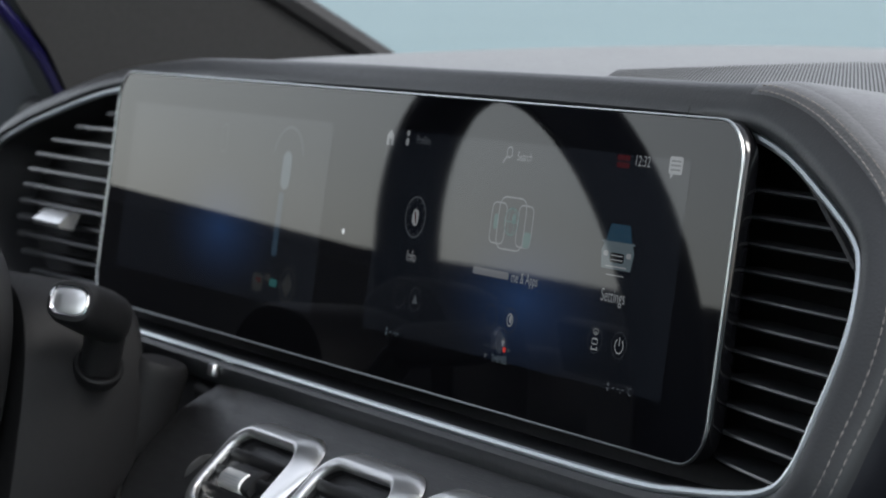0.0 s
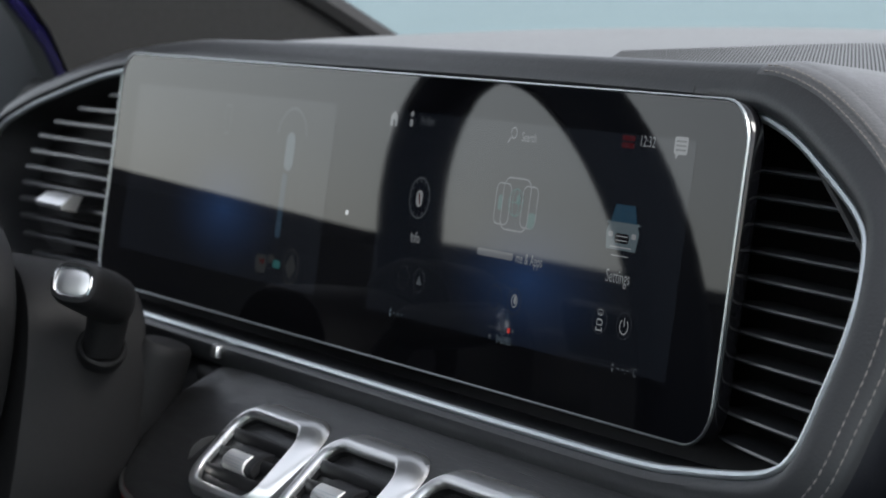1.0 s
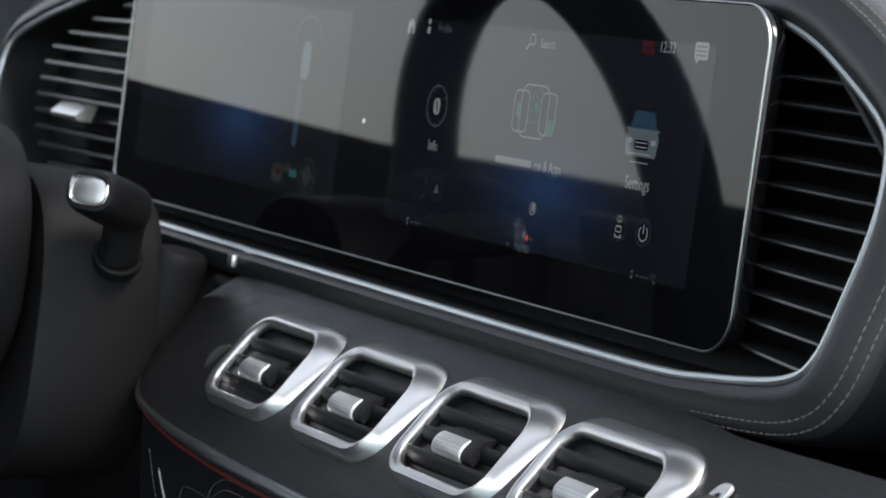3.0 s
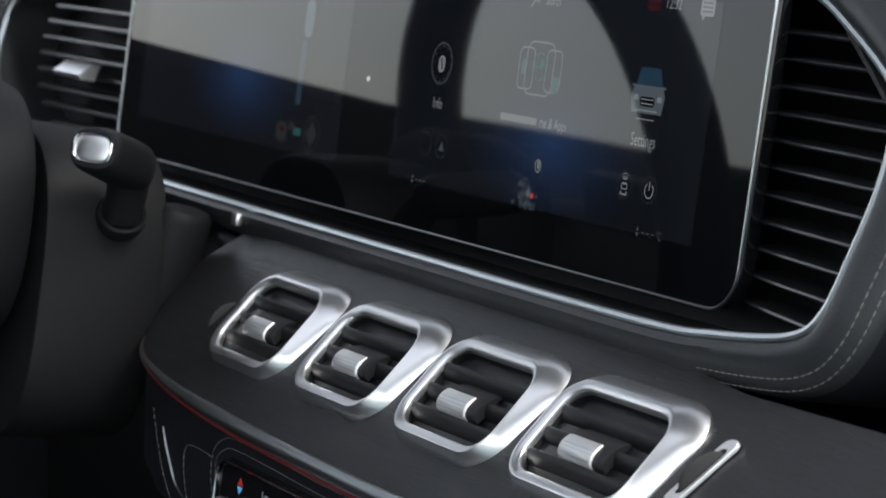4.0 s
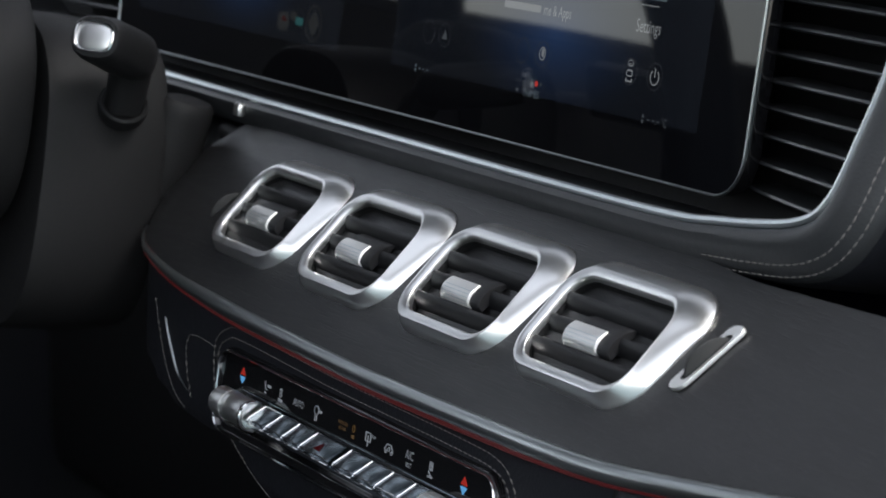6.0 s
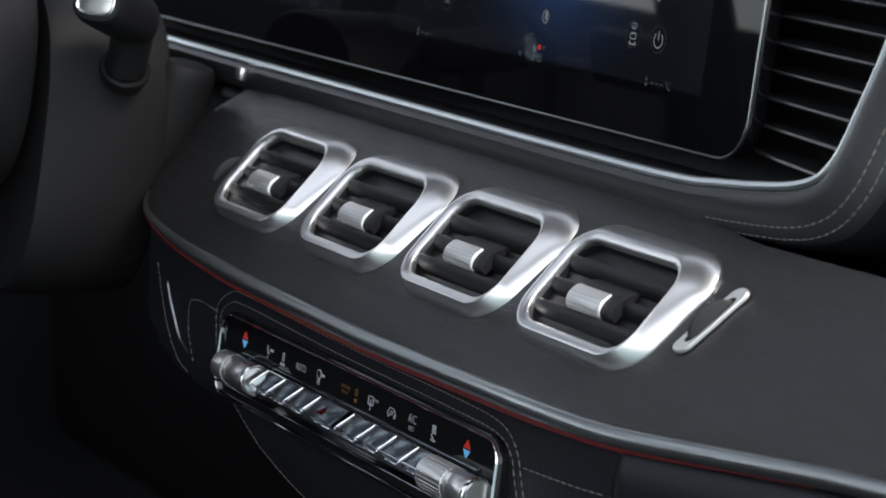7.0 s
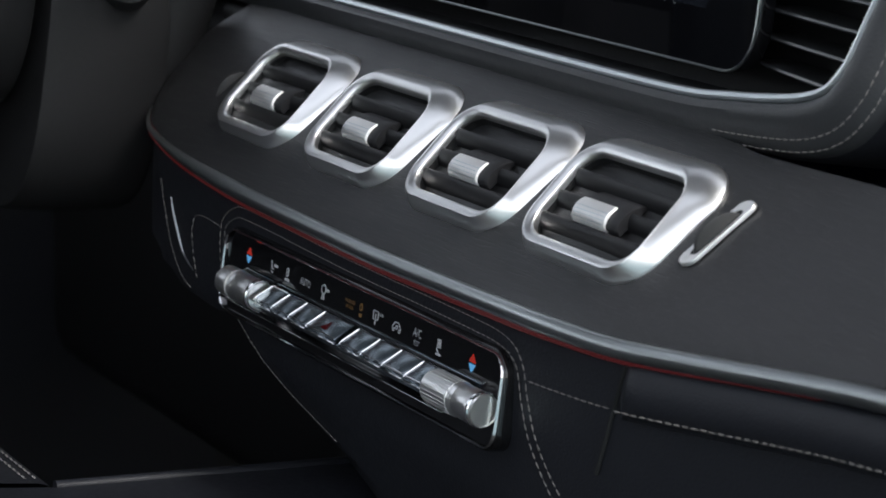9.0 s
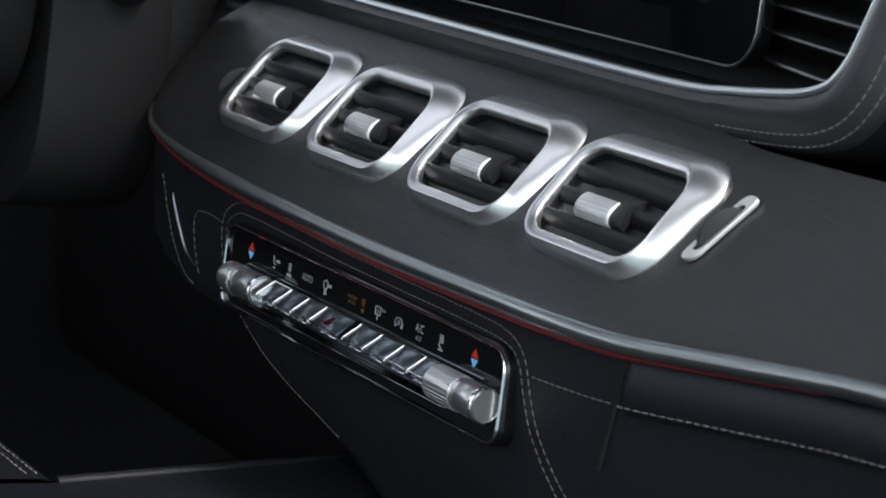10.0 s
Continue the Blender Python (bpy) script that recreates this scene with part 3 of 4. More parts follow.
loop = [(0.0375, -0.2415), (0.0340, -0.225), (0.0358, -0.2106), (0.0496, -0.2017), (0.072, -0.1990), (0.18, -0.2012), (0.298, -0.2015), (0.336, -0.2035), (0.3500, -0.212), (0.3555, -0.226), (0.363, -0.241), (0.378, -0.258), (0.40, -0.275)]
for d in (0.0, 0.0055):
    q = spline([(x, z, 0) for x, z in loop], 8)
    nn = [(Vector((b.x - a.x, b.y - a.y, 0))).normalized() for a, b in zip([q[0]] + q[:-1], q[1:] + [q[-1]])]
    stitches(seam, [panel_point(a.x + t.y * d - 0.004, a.y - t.x * d - 0.0006, 0.0002) for a, t in zip(q, nn)], 0.0034, 0.0010, 0.00036)
for seam_line in ([(0.0285, -0.2150), (0.016, -0.2140), (0.0036, -0.2142), (-0.0050, -0.2165), (-0.0080, -0.2230), (-0.0070, -0.233), (0.0006, -0.2515)], [(-0.0643, -0.2055), (-0.0514, -0.2256), (-0.0359, -0.2437), (-0.0232, -0.2528), (-0.008, -0.257)], [(0.050, -0.2575), (0.078, -0.2715), (0.11, -0.284), (0.135, -0.291), (0.16, -0.298)]):
    stitches(seam, [panel_point(q.x, q.y, 0.0002) for q in spline([(x, z, 0) for x, z in seam_line], 8)], 0.0034, 0.0010, 0.00034)
tagged(part("panel_stitching", seam, THREAD_FINE, dash, "rows of fine grey stitching"), kind="stuff")

# ---------------------------------------------------------------- the wide screen
screen = thing("wide_display_screen", (0, 0.02, -0.08), "wide glossy black double display screen with metal frame, lit menu", "screen")
CX0, CZ0, GW, GH = 0.0035, -0.0026, 0.7205, 0.1558
back = [[(CX0 + a, y, CZ0 + b) for a, b in rounded(GW - 0.003 + e, GH - 0.003 + e, 0.0195 + e / 2, 8)] for y, e in ((0.0012, -0.001), (0.0030, 0.0016), (0.0085, 0.0014), (0.0115, -0.004), (0.016, -0.02))]
part("housing", loft(back, cap=True), GLOSS, screen, "gloss black housing")
frame_rings = [[(CX0 + a, y, CZ0 + b) for a, b in rounded(GW + d, GH + d, 0.0205 + d / 2, 8)] for d, y in ((-0.0028, 0.0004), (-0.0024, -0.0003), (-0.0014, -0.0009), (-0.0005, -0.0008), (0.0001, -0.0002), (0.0002, 0.0005), (-0.0022, 0.0012))]
part("metal_frame", loft(frame_rings, loop=True), FRAME, screen, "thin bright metal frame")
part("cover_glass", flat([(CX0 + a, 0.0, CZ0 + b) for a, b in rounded(GW - 0.0022, GH - 0.0022, 0.0195, 10)], 0.001), GLASS, screen, "dark reflecting cover glass", smooth=False)
for x0, mat in ((-0.3245, PANEL_LEFT), (0.0323, PANEL_RIGHT)):
    part("display_panel", flat([(x0 + 0.1461 + a, -0.00006, b) for a, b in rounded(0.2922, 0.1096, 0.001, 2)], 0.00005), mat, screen, "faintly lit display area", smooth=False)

# lit menu of the displays
SY = -0.0001


def shown(name, bms, mat, label=""):
    bm = bmesh.new()
    for one in bms:
        me = bpy.data.meshes.new("tmp")
        one.to_mesh(me)
        one.free()
        bm.from_mesh(me)
        bpy.data.meshes.remove(me)
    return part(name, bm, mat, screen, label, smooth=False)


def line(x0, z0, x1, z1, w=0.0006):
    a, b = Vector((x0, SY, z0)), Vector((x1, SY, z1))
    t = (b - a).normalized()
    n = Vector((-t.z, 0, t.x)) * w / 2
    return flat([a + n, b + n, b - n, a - n], 0.00003)


def patch(x, z, w, h, r=0.001):
    return flat([(x + a, SY, z + b) for a, b in rounded(w, h, min(r, w / 2.1, h / 2.1), 5)], 0.00003)


def frame_line(x, z, w, h, r, t=0.0006):
    rings = [[(x + a, yy, z + b) for a, b in rounded(w + d, h + d, r + d / 2, 6)] for d, yy in ((-2 * t, SY), (0, SY), (0, SY + 0.00003))]
    return loft(rings)


shown("home_symbol", [flat([(0.0310 + a, SY, 0.0460 + b) for a, b in ((0.002, 0), (0.005, 0), (0.005, 0.0035), (0.007, 0.0035), (0.007, 0), (0.010, 0), (0.010, 0.0055), (0.006, 0.0085), (0.002, 0.0055))], 0.00003)], ICON)
shown("profile_symbol", [ring(0.0567, SY, 0.0535, 0.0016, 0.0016, 0.0015, 14, depth=0.00003), patch(0.0567, 0.0488, 0.0035, 0.0040, 0.0012)], ICON)
lettering("Profiles", 0.0745, SY, 0.0504, 0.0062, ICON_DIM, screen)
shown("search_symbol", [ring(0.1650, SY, 0.0495, 0.0030, 0.0030, 0.0006, 24, depth=0.00003), line(0.1625, 0.0472, 0.1595, 0.0440, 0.0008)], ICON)
lettering("Search", 0.1800, SY, 0.0478, 0.0066, ICON, screen)
shown("red_bars", [patch(0.2690, 0.0530, 0.0110, 0.0026), patch(0.2690, 0.0495, 0.0110, 0.0026)], ICON_RED_DIM, "dim red unreadable bars")
lettering("12:32", 0.2850, SY, 0.0520, 0.0074, ICON, screen)
shown("message_symbol", [patch(0.3124, 0.0520, 0.0108, 0.0082, 0.0012), flat([(0.3085, SY, 0.0482), (0.3115, SY, 0.0482), (0.3090, SY, 0.0455)], 0.00003)], ICON)
shown("message_lines", [flat([(0.3124 + a, SY - 0.00004, 0.0520 + z + b) for a, b in rounded(0.0078, 0.0009, 0.0003, 2)], 0.00003) for z in (0.0020, 0.0, -0.0020)], PANEL_INK)
shown("info_dial", [ring(0.0763, SY, 0.0095, 0.0112, 0.0112, 0.0008, 40, depth=0.00003)] + [line(0.0763 + 0.0085 * math.cos(a), 0.0095 + 0.0085 * math.sin(a), 0.0763 + 0.0100 * math.cos(a), 0.0095 + 0.0100 * math.sin(a), 0.0005) for a in np.linspace(0, 2 * math.pi, 13)[:-1]], ICON_DIM)
shown("info_needle", [patch(0.0763, 0.0092, 0.0070, 0.0090, 0.0034)], ICON)
shown("info_needle_mark", [flat([(0.0748, SY - 0.00004, 0.0120), (0.0760, SY - 0.00004, 0.0125), (0.0780, SY - 0.00004, 0.0065), (0.0768, SY - 0.00004, 0.0060)], 0.00003)], ICON_RED_DIM)
lettering("Info", 0.0773, SY, -0.0118, 0.0082, ICON, screen)
for x, z, w, h, r in ((0.1753, 0.0140, 0.0270, 0.0270, 0.006), (0.1625, 0.0135, 0.0150, 0.0215, 0.004), (0.1885, 0.0135, 0.0150, 0.0215, 0.004)):
    shown("app_card", [frame_line(x, z, w, h, r, 0.0008)], ICON_TITLE)
shown("app_globe", [ring(0.1753, SY, 0.0150, 0.0072, 0.0072, 0.0007, 30, depth=0.00003), ring(0.1753, SY, 0.0150, 0.0035, 0.0072, 0.0006, 24, depth=0.00003), line(0.1683, 0.0150, 0.1823, 0.0150), patch(0.1775, 0.0165, 0.004, 0.005, 0.0015)], ICON_TEAL)
shown("app_card_fill", [patch(0.1920, 0.0070, 0.0070, 0.0080, 0.002)], ICON_TEAL)
shown("app_card_fill", [patch(0.1600, 0.0140, 0.0040, 0.0080, 0.002)], ICON_TEAL)
shown("app_title_bar", [patch(0.1615, -0.0122, 0.0355, 0.0036, 0.0008)], ICON_TITLE, "plain lit bar in place of a name")
lettering("me & Apps", 0.1948, SY, -0.0122, 0.0078, ICON, screen, narrow=0.74)
lettering("Settings", 0.2752, SY, -0.0122, 0.0088, ICON, screen, narrow=0.76)
cx, cz = 0.2742, 0.0100
shown("car_picture_body", [flat([(cx + a, SY, cz + b) for a, b in ((-0.0125, -0.0095), (0.0125, -0.0095), (0.0140, -0.0010), (0.0115, 0.0035), (-0.0115, 0.0035), (-0.0140, -0.0010))], 0.00003), flat([(cx + a, SY, cz + b) for a, b in ((-0.0150, 0.0030), (-0.0118, 0.0040), (-0.0118, 0.0022))], 0.00003), flat([(cx + a, SY, cz + b) for a, b in ((0.0118, 0.0022), (0.0118, 0.0040), (0.0150, 0.0030))], 0.00003)], CAR_PIC)
shown("car_picture_roof", [flat([(cx + a, SY - 0.00003, cz + b) for a, b in ((-0.0112, 0.0035), (0.0112, 0.0035), (0.0082, 0.0118), (-0.0082, 0.0118))], 0.00003)], CAR_PIC_DARK)
shown("car_picture_grille", [flat([(cx + a, SY - 0.00006, cz + b) for a, b in rounded(0.0120, 0.0046, 0.0016, 4)] , 0.00003)] and [flat([(cx + a, SY - 0.00006, cz - 0.0040 + b) for a, b in rounded(0.0120, 0.0046, 0.0016, 4)], 0.00003)], PANEL_INK)
shown("car_picture_lights", [flat([(cx + sx * 0.0098 + a, SY - 0.00006, cz - 0.0024 + b) for a, b in rounded(0.0040, 0.0026, 0.0010, 3)], 0.00003) for sx in (-1, 1)] + [flat([(cx + a, SY - 0.00006, cz - 0.0082 + b) for a, b in rounded(0.0180, 0.0007, 0.0003, 2)], 0.00003)] + [flat([(cx + a, SY - 0.00006, cz - 0.0122 + b) for a, b in rounded(0.0150, 0.0005, 0.0002, 2)], 0.00003)] + [flat([(cx + a, SY - 0.00009, cz - 0.0040 + z + b) for a, b in rounded(0.0100, 0.0005, 0.0002, 2)], 0.00003) for z in (-0.001, 0.001)], ICON)
for x, mat in ((0.1670, ICON_FAINT), (0.1862, ICON_FAINT), (0.2648, ICON_FAINT), (0.2857, ICON_FAINT), (0.0700, ICON_FAINT), (0.0873, ICON_FAINT)):
    shown("round_key", [ring(x, SY, -0.0338, 0.0064, 0.0064, 0.0004, 30, depth=0.00003)], mat)
shown("globe_symbol", [ring(0.1862, SY, -0.0334, 0.0030, 0.0034, 0.0007, 20, depth=0.00003), patch(0.1866, -0.0330, 0.0022, 0.0040, 0.001)], ICON)
shown("triangle_symbol", [flat([(0.0845, SY, -0.0360), (0.0905, SY, -0.0360), (0.0875, SY, -0.0310)], 0.00003)], ICON_DIM)
shown("car_link_symbol", [frame_line(0.2648, -0.0345, 0.0052, 0.0030, 0.001), line(0.2625, -0.0368, 0.2625, -0.0380, 0.001), line(0.2671, -0.0368, 0.2671, -0.0380, 0.001), line(0.2630, -0.0330, 0.2666, -0.0330), ring(0.2648, SY, -0.0305, 0.0012, 0.0008, 0.0004, 12, depth=0.00003), ring(0.2648, SY, -0.0298, 0.0024, 0.0016, 0.0004, 16, depth=0.00003), line(0.2620, -0.0382, 0.2676, -0.0382, 0.0008)], ICON)
arc = [math.radians(a) for a in range(125, 416, 12)]
shown("power_symbol", [loft([[(0.2857 + r * math.cos(a), yy, -0.0342 + r * math.sin(a)) for a in arc] for r, yy in ((0.0031, SY), (0.0038, SY), (0.0038, SY + 0.00003))], closed=False), line(0.2857, -0.0300, 0.2857, -0.0342, 0.0007)], ICON)
shown("page_dots", [patch(0.1652 + 0.0029 * k, -0.0486, 0.0009, 0.0009, 0.0004) for k in range(6)] + [patch(0.1800, -0.0486, 0.0012, 0.0014, 0.0005), patch(0.1885, -0.0484, 0.0014, 0.0018, 0.0006)], ICON_DIM)
shown("page_dot_red", [patch(0.1845, -0.0485, 0.0030, 0.0026, 0.001)], ICON_RED)
lettering("THEMES", 0.1805, SY, -0.0540, 0.0052, ICON_FAINT2, screen)
shown("down_mark", [flat([(0.1655, SY, -0.0525), (0.1685, SY, -0.0525), (0.1670, SY, -0.0550)], 0.00003)], ICON_DIM)
for x, mat in ((0.0674, ICON_FAINT2), (0.2875, ICON_DIM)):
    shown("temperature_marks", [flat([(x - 0.0080, SY, -0.0532), (x - 0.0055, SY, -0.0532), (x - 0.00675, SY, -0.0512)], 0.00003), flat([(x - 0.0080, SY, -0.0542), (x - 0.0055, SY, -0.0542), (x - 0.00675, SY, -0.0562)], 0.00003), line(x - 0.0030, -0.0538, x - 0.0010, -0.0538), line(x + 0.0010, -0.0538, x + 0.0030, -0.0538), line(x + 0.0038, -0.0552, x + 0.0044, -0.0552), line(x + 0.0052, -0.0538, x + 0.0070, -0.0538)], mat)
lettering("°C", 0.2985, SY, -0.0540, 0.0056, ICON_DIM, screen)
# small emissive patch painted where a bright spot reflects in the glass
shown("reflection_spot", [patch(-0.0044, -0.0050, 0.0034, 0.0030, 0.0015)], GLINT_SPOT, "tiny glowing patch for a bright reflection on the glass")
shown("assist_arch", [loft([[(-0.086 + r * math.cos(a), yy, 0.030 + r * math.sin(a)) for a in np.linspace(0.2, math.pi - 0.2, 24)] for r, yy in ((0.0185, SY), (0.0205, SY), (0.0205, SY + 0.00003))], closed=False)], ICON_FAINT)
shown("assist_car", [patch(-0.0865, 0.0240, 0.0115, 0.0230, 0.0055)], ICON_FAINT2)
shown("assist_lane", [patch(-0.0890, -0.0080, 0.0070, 0.0380, 0.002)], ICON_FAINT3)
shown("phone_symbol", [frame_line(-0.1780, 0.0385, 0.0085, 0.0180, 0.002, 0.0008)], ICON_FAINT)
shown("cluster_picture", [patch(-0.1060, -0.0440, 0.0150, 0.0110, 0.004), patch(-0.0930, -0.0400, 0.0080, 0.0050, 0.002), flat([(-0.0740, SY, -0.0420), (-0.0660, SY, -0.0345), (-0.0590, SY, -0.0420), (-0.0660, SY, -0.0500)], 0.00003), ring(-0.0660, SY, -0.0420, 0.0105, 0.0105, 0.0010, 24, depth=0.00003)], ICON_FAINT4)
shown("cluster_teal", [patch(-0.0850, -0.0425, 0.0100, 0.0045, 0.001)], ICON_TEAL)
shown("cluster_red", [patch(-0.1050, -0.0425, 0.0070, 0.0030, 0.001)], ICON_RED_DIM)

# ---------------------------------------------------------------- centre air vents
P0 = Vector((0, -0.034, -0.120))
E = Vector((0, -0.611, -0.792)).normalized()
N = Vector((0, -0.792, 0.611)).normalized()


def on_wood(u, s, h):
    return P0 + Vector((u, 0, 0)) + E * s + N * h


def air_vent(c, w):
    v = thing("air_vent", on_wood(c, 0.03, 0), "square air vent with satin metal frame and black slats", "air vent", "centre air vents")
    sc, hh = 0.0312, 0.0460

    def edge(grow, r):
        return [Vector((a - 0.36 * grow * max(0.0, 2 * a / (w + grow)), b)) for a, b in rounded(w + grow, hh + grow, r, 8)]

    def foot():
        """The outline on the wood: flared to one side and drawn out along the top."""
        out = []
        for a, b in rounded(w + 0.0145, 0.0630, 0.0185, 8):
            up, k, j = b / 0.0630 + 0.5, max(0.0, 2 * a / (w + 0.0145)), max(0.0, -2 * a / (w + 0.0145))
            out.append(Vector((a - 0.0050 * k + 0.0140 * up ** 0.95 * k ** 1.5 - 0.0010 * j, b + 0.0060 * max(0.0, b / 0.0315) ** 1.5)))
        return out

    def lay(outline, h):
        return [on_wood(c + q.x, sc - q.y, h) for q in outline]
    lip, base = edge(0.0102, 0.0168), foot()
    rings = [lay(edge(0.0, 0.0125), 0.0040), lay(edge(0.0, 0.0125), 0.0068), lay(edge(0.0006, 0.0127), 0.0075), lay(edge(0.0020, 0.0132), 0.0080), lay(edge(0.0060, 0.0150), 0.0086), lay(edge(0.0090, 0.0162), 0.0086)]
    for f in (0.0, 0.10, 0.25, 0.42, 0.60, 0.76, 0.88, 0.96, 1.0):
        rings.append(lay([a.lerp(b, f) for a, b in zip(lip, base)], 0.0084 * (1 - 0.72 * f - 0.28 * f ** 4)))
    rings.append(lay(base, -0.004))
    part("frame", loft(rings), ALU, v, "satin metal frame with flared side")
    part("duct", loft([lay(edge(0.0002, 0.0125), 0.0044), lay(edge(-0.0002, 0.0125), -0.002), lay(edge(-0.002, 0.009), -0.012), lay(edge(-0.006, 0.009), -0.024), lay(edge(-0.035, 0.003), -0.0242)]), DARK, v)
    for s in (-0.0125, 0.0, 0.0125, 0.0225):
        prof = [(0.0050 * math.cos(q), 0.0008 + 0.0026 * math.sin(q)) for q in np.linspace(0, 2 * math.pi, 17)[:-1]]
        bm = loft([[on_wood(c + u, sc + s + a * 0.75 + 0.002, 0.0008 + b * 1.2 + a * -0.5 - (0.006 if s > 0.02 else 0)) for a, b in prof] for u in (-w / 2 + 0.0005, -0.01, 0.01, w / 2 - 0.0005)], cap=True)
        part("slat", bm, SLAT, v)
    tab = part("tab", loft([[on_wood(c - 0.0015 + u, sc + q.x * g + 0.0014, q.y * g) for q in spline([(-0.0105, 0.0010, 0), (-0.0070, 0.0050, 0), (-0.0020, 0.0076, 0), (0.0040, 0.0082, 0), (0.0078, 0.0066, 0), (0.0088, 0.0030, 0)], 3)] for u, g in ((-0.0150, 0.9), (-0.0140, 1), (0.0120, 1), (0.0172, 1), (0.0182, 0.92))], cap=True), PLASTIC, v, "black plastic tab")
    plate = spline([(-0.0026, 0.0060, 0), (-0.0016, 0.0084, 0), (0.0022, 0.0097, 0), (0.0058, 0.0094, 0), (0.0086, 0.0076, 0), (0.0097, 0.0046, 0), (0.0092, 0.0020, 0)], 4)
    part("tab_plate", loft([[on_wood(c - 0.0025 + u, sc + 0.0014 + q.x * g, q.y * g) for q in plate] for u, g in ((-0.0152, 0.90), (-0.0147, 0.97), (-0.0138, 1), (0.0105, 1), (0.0112, 0.97), (0.0115, 0.90))], cap=True), PLATE, tab, "ribbed metal plate")
    rib = bmesh.new()
    for k in range(5):
        q, t = plate[9 + 2 * k], (plate[10 + 2 * k] - plate[8 + 2 * k]).normalized()
        nrm = Vector((-t.y, t.x, 0))
        block(rib, (-0.0138, -0.00016, -0.0003), (0.0106, 0.00016, 0.00012))
        rib.verts.ensure_lookup_table()
        for vert in rib.verts[-8:]:
            o = q + t * vert.co.y + nrm * vert.co.z
            vert.co = on_wood(c - 0.0025 + vert.co.x, sc + 0.0014 + o.x, o.y)
    part("groove", rib, TRIM, tab, "fine ribs across the plate")
    return v


for centre, width in ((0.0290, 0.0740), (0.1375, 0.0765), (0.2475, 0.0790), (0.3570, 0.0815)):
    air_vent(centre, width)

# vent thumbwheel in its metal slot
roller = thing("vent_thumbwheel", on_wood(0.4235, 0.03, 0), "ribbed black thumbwheel in a slim metal slot", "thumbwheel")


def slot(dw, dl, h):
    return [on_wood(0.4233 + a + 0.30 * b, 0.0232 - b, h) for a, b in rounded(0.0094 + dw, 0.0368 + dl, min(0.0044, 0.0044 + dw / 2), 6)]


part("slot_frame", loft([slot(-0.0050, -0.011, 0.0001), slot(-0.0048, -0.0108, 0.0006), slot(-0.0006, -0.0006, 0.0008), slot(0, 0, 0.0003), slot(0, 0, -0.001)]), PLATE, roller)
part("slot_bed", loft([slot(-0.0050, -0.011, -0.002), slot(-0.0050, -0.011, 0.0002)], cap=True), DARK, roller)
part("wheel", loft([[on_wood(0.4233 + u - 0.30 * 0.0122 * math.cos(a) * k, 0.0232 + 0.0122 * math.cos(a) * k, -0.0042 + 0.0112 * k * math.sin(a)) for a in np.linspace(0, math.pi, 19)] for u, k in ((-0.0012, 0.95), (-0.0008, 1), (0.0008, 1), (0.0012, 0.95))], cap=True), RUBBER, roller)
copy_thing(roller, Matrix.Translation(Vector((-0.456, 0, 0)) + RAKE.to_3x3() @ (E * 0.012)) @ roller.matrix_basis)

# ---------------------------------------------------------------- side vents in the pod
def clip_pod(z, side):
    """Where the pod's outline crosses a height, on one side."""
    best = None
    for a, b in zip(pod, pod[1:] + pod[:1]):
        if (a.z - z) * (b.z - z) <= 0 and a.z != b.z:
            x = a.x + (b.x - a.x) * (z - a.z) / (b.z - a.z)
            if best is None or x * side > best * side:
                best = x
    return best


def side_vent(side, zs, thick=1.0):
    v = thing("side_vent", (0.42 * side, 0.01, -0.06), "black slatted side air vent beside the screen", "air vent", "side vents")
    inner = 0.350 if side > 0 else -0.345
    for z in zs:
        x = clip_pod(z, side)
        if x is None or x * side < abs(inner) + 0.012:
            continue
        x -= 0.001 if side > 0 else -0.060
        start, deep, near = (0.352, 0.013, pod_y(z) + 0.002) if side > 0 else (-0.350, 0.004, pod_y(z) + 0.008)
        section = [(0.0, 0.0), (0.0004, 0.0010 * thick), (0.003, 0.0017 * thick), (0.014, 0.0026), (0.026, 0.0024), (0.026, 0.0006), (0.012, -0.0004), (0.0015, -0.0008 * thick)]
        fs = np.linspace(0, 1, 9)
        bm = loft([[(start + (x - start) * f, deep + (near - deep) * (f ** 0.8 if side > 0 else f) + y, z + 0.0012 * (1 - f) + dz) for y, dz in section] for f in fs], cap=True)
        part("slat", bm, SLAT_SIDE, v)
    return v


sv = side_vent(1, [0.0441 - 0.01195 * k for k in range(11)])
part("guide_rib", tube([Vector((0.398, 0.014, 0.049)), Vector((0.42, 0.010, 0.035)), Vector((0.448, 0.005, 0.016))], 0.0022, 6), DARK, sv)
sl = side_vent(-1, [0.044 - 0.0117 * k for k in range(11)], 1.6)
part("tab", loft([[(-0.4450 + 0.0062 * a, pod_y(-0.03) + y, z) for y, z in ((0.002, -0.0385), (-0.009, -0.0378), (-0.0098, -0.0350), (-0.0020, -0.0275), (0.006, -0.0265))] for a in (0, 1, 7, 8)], cap=True), ALU, sl, "bright metal tab")

# ---------------------------------------------------------------- climate panel
climate = thing("climate_panel", (0.19, -0.08, -0.25), "gloss black climate control panel with metal keys and knobs", "control panel")
PY = -0.0915
pz, ph, pw, pcx = -0.2308, 0.0435, 0.290, 0.2025


def prow(dw, y, r=0.010):
    return [(pcx + a, y, pz + b) for a, b in rounded(pw + dw, ph + dw, r + dw / 2, 6)]


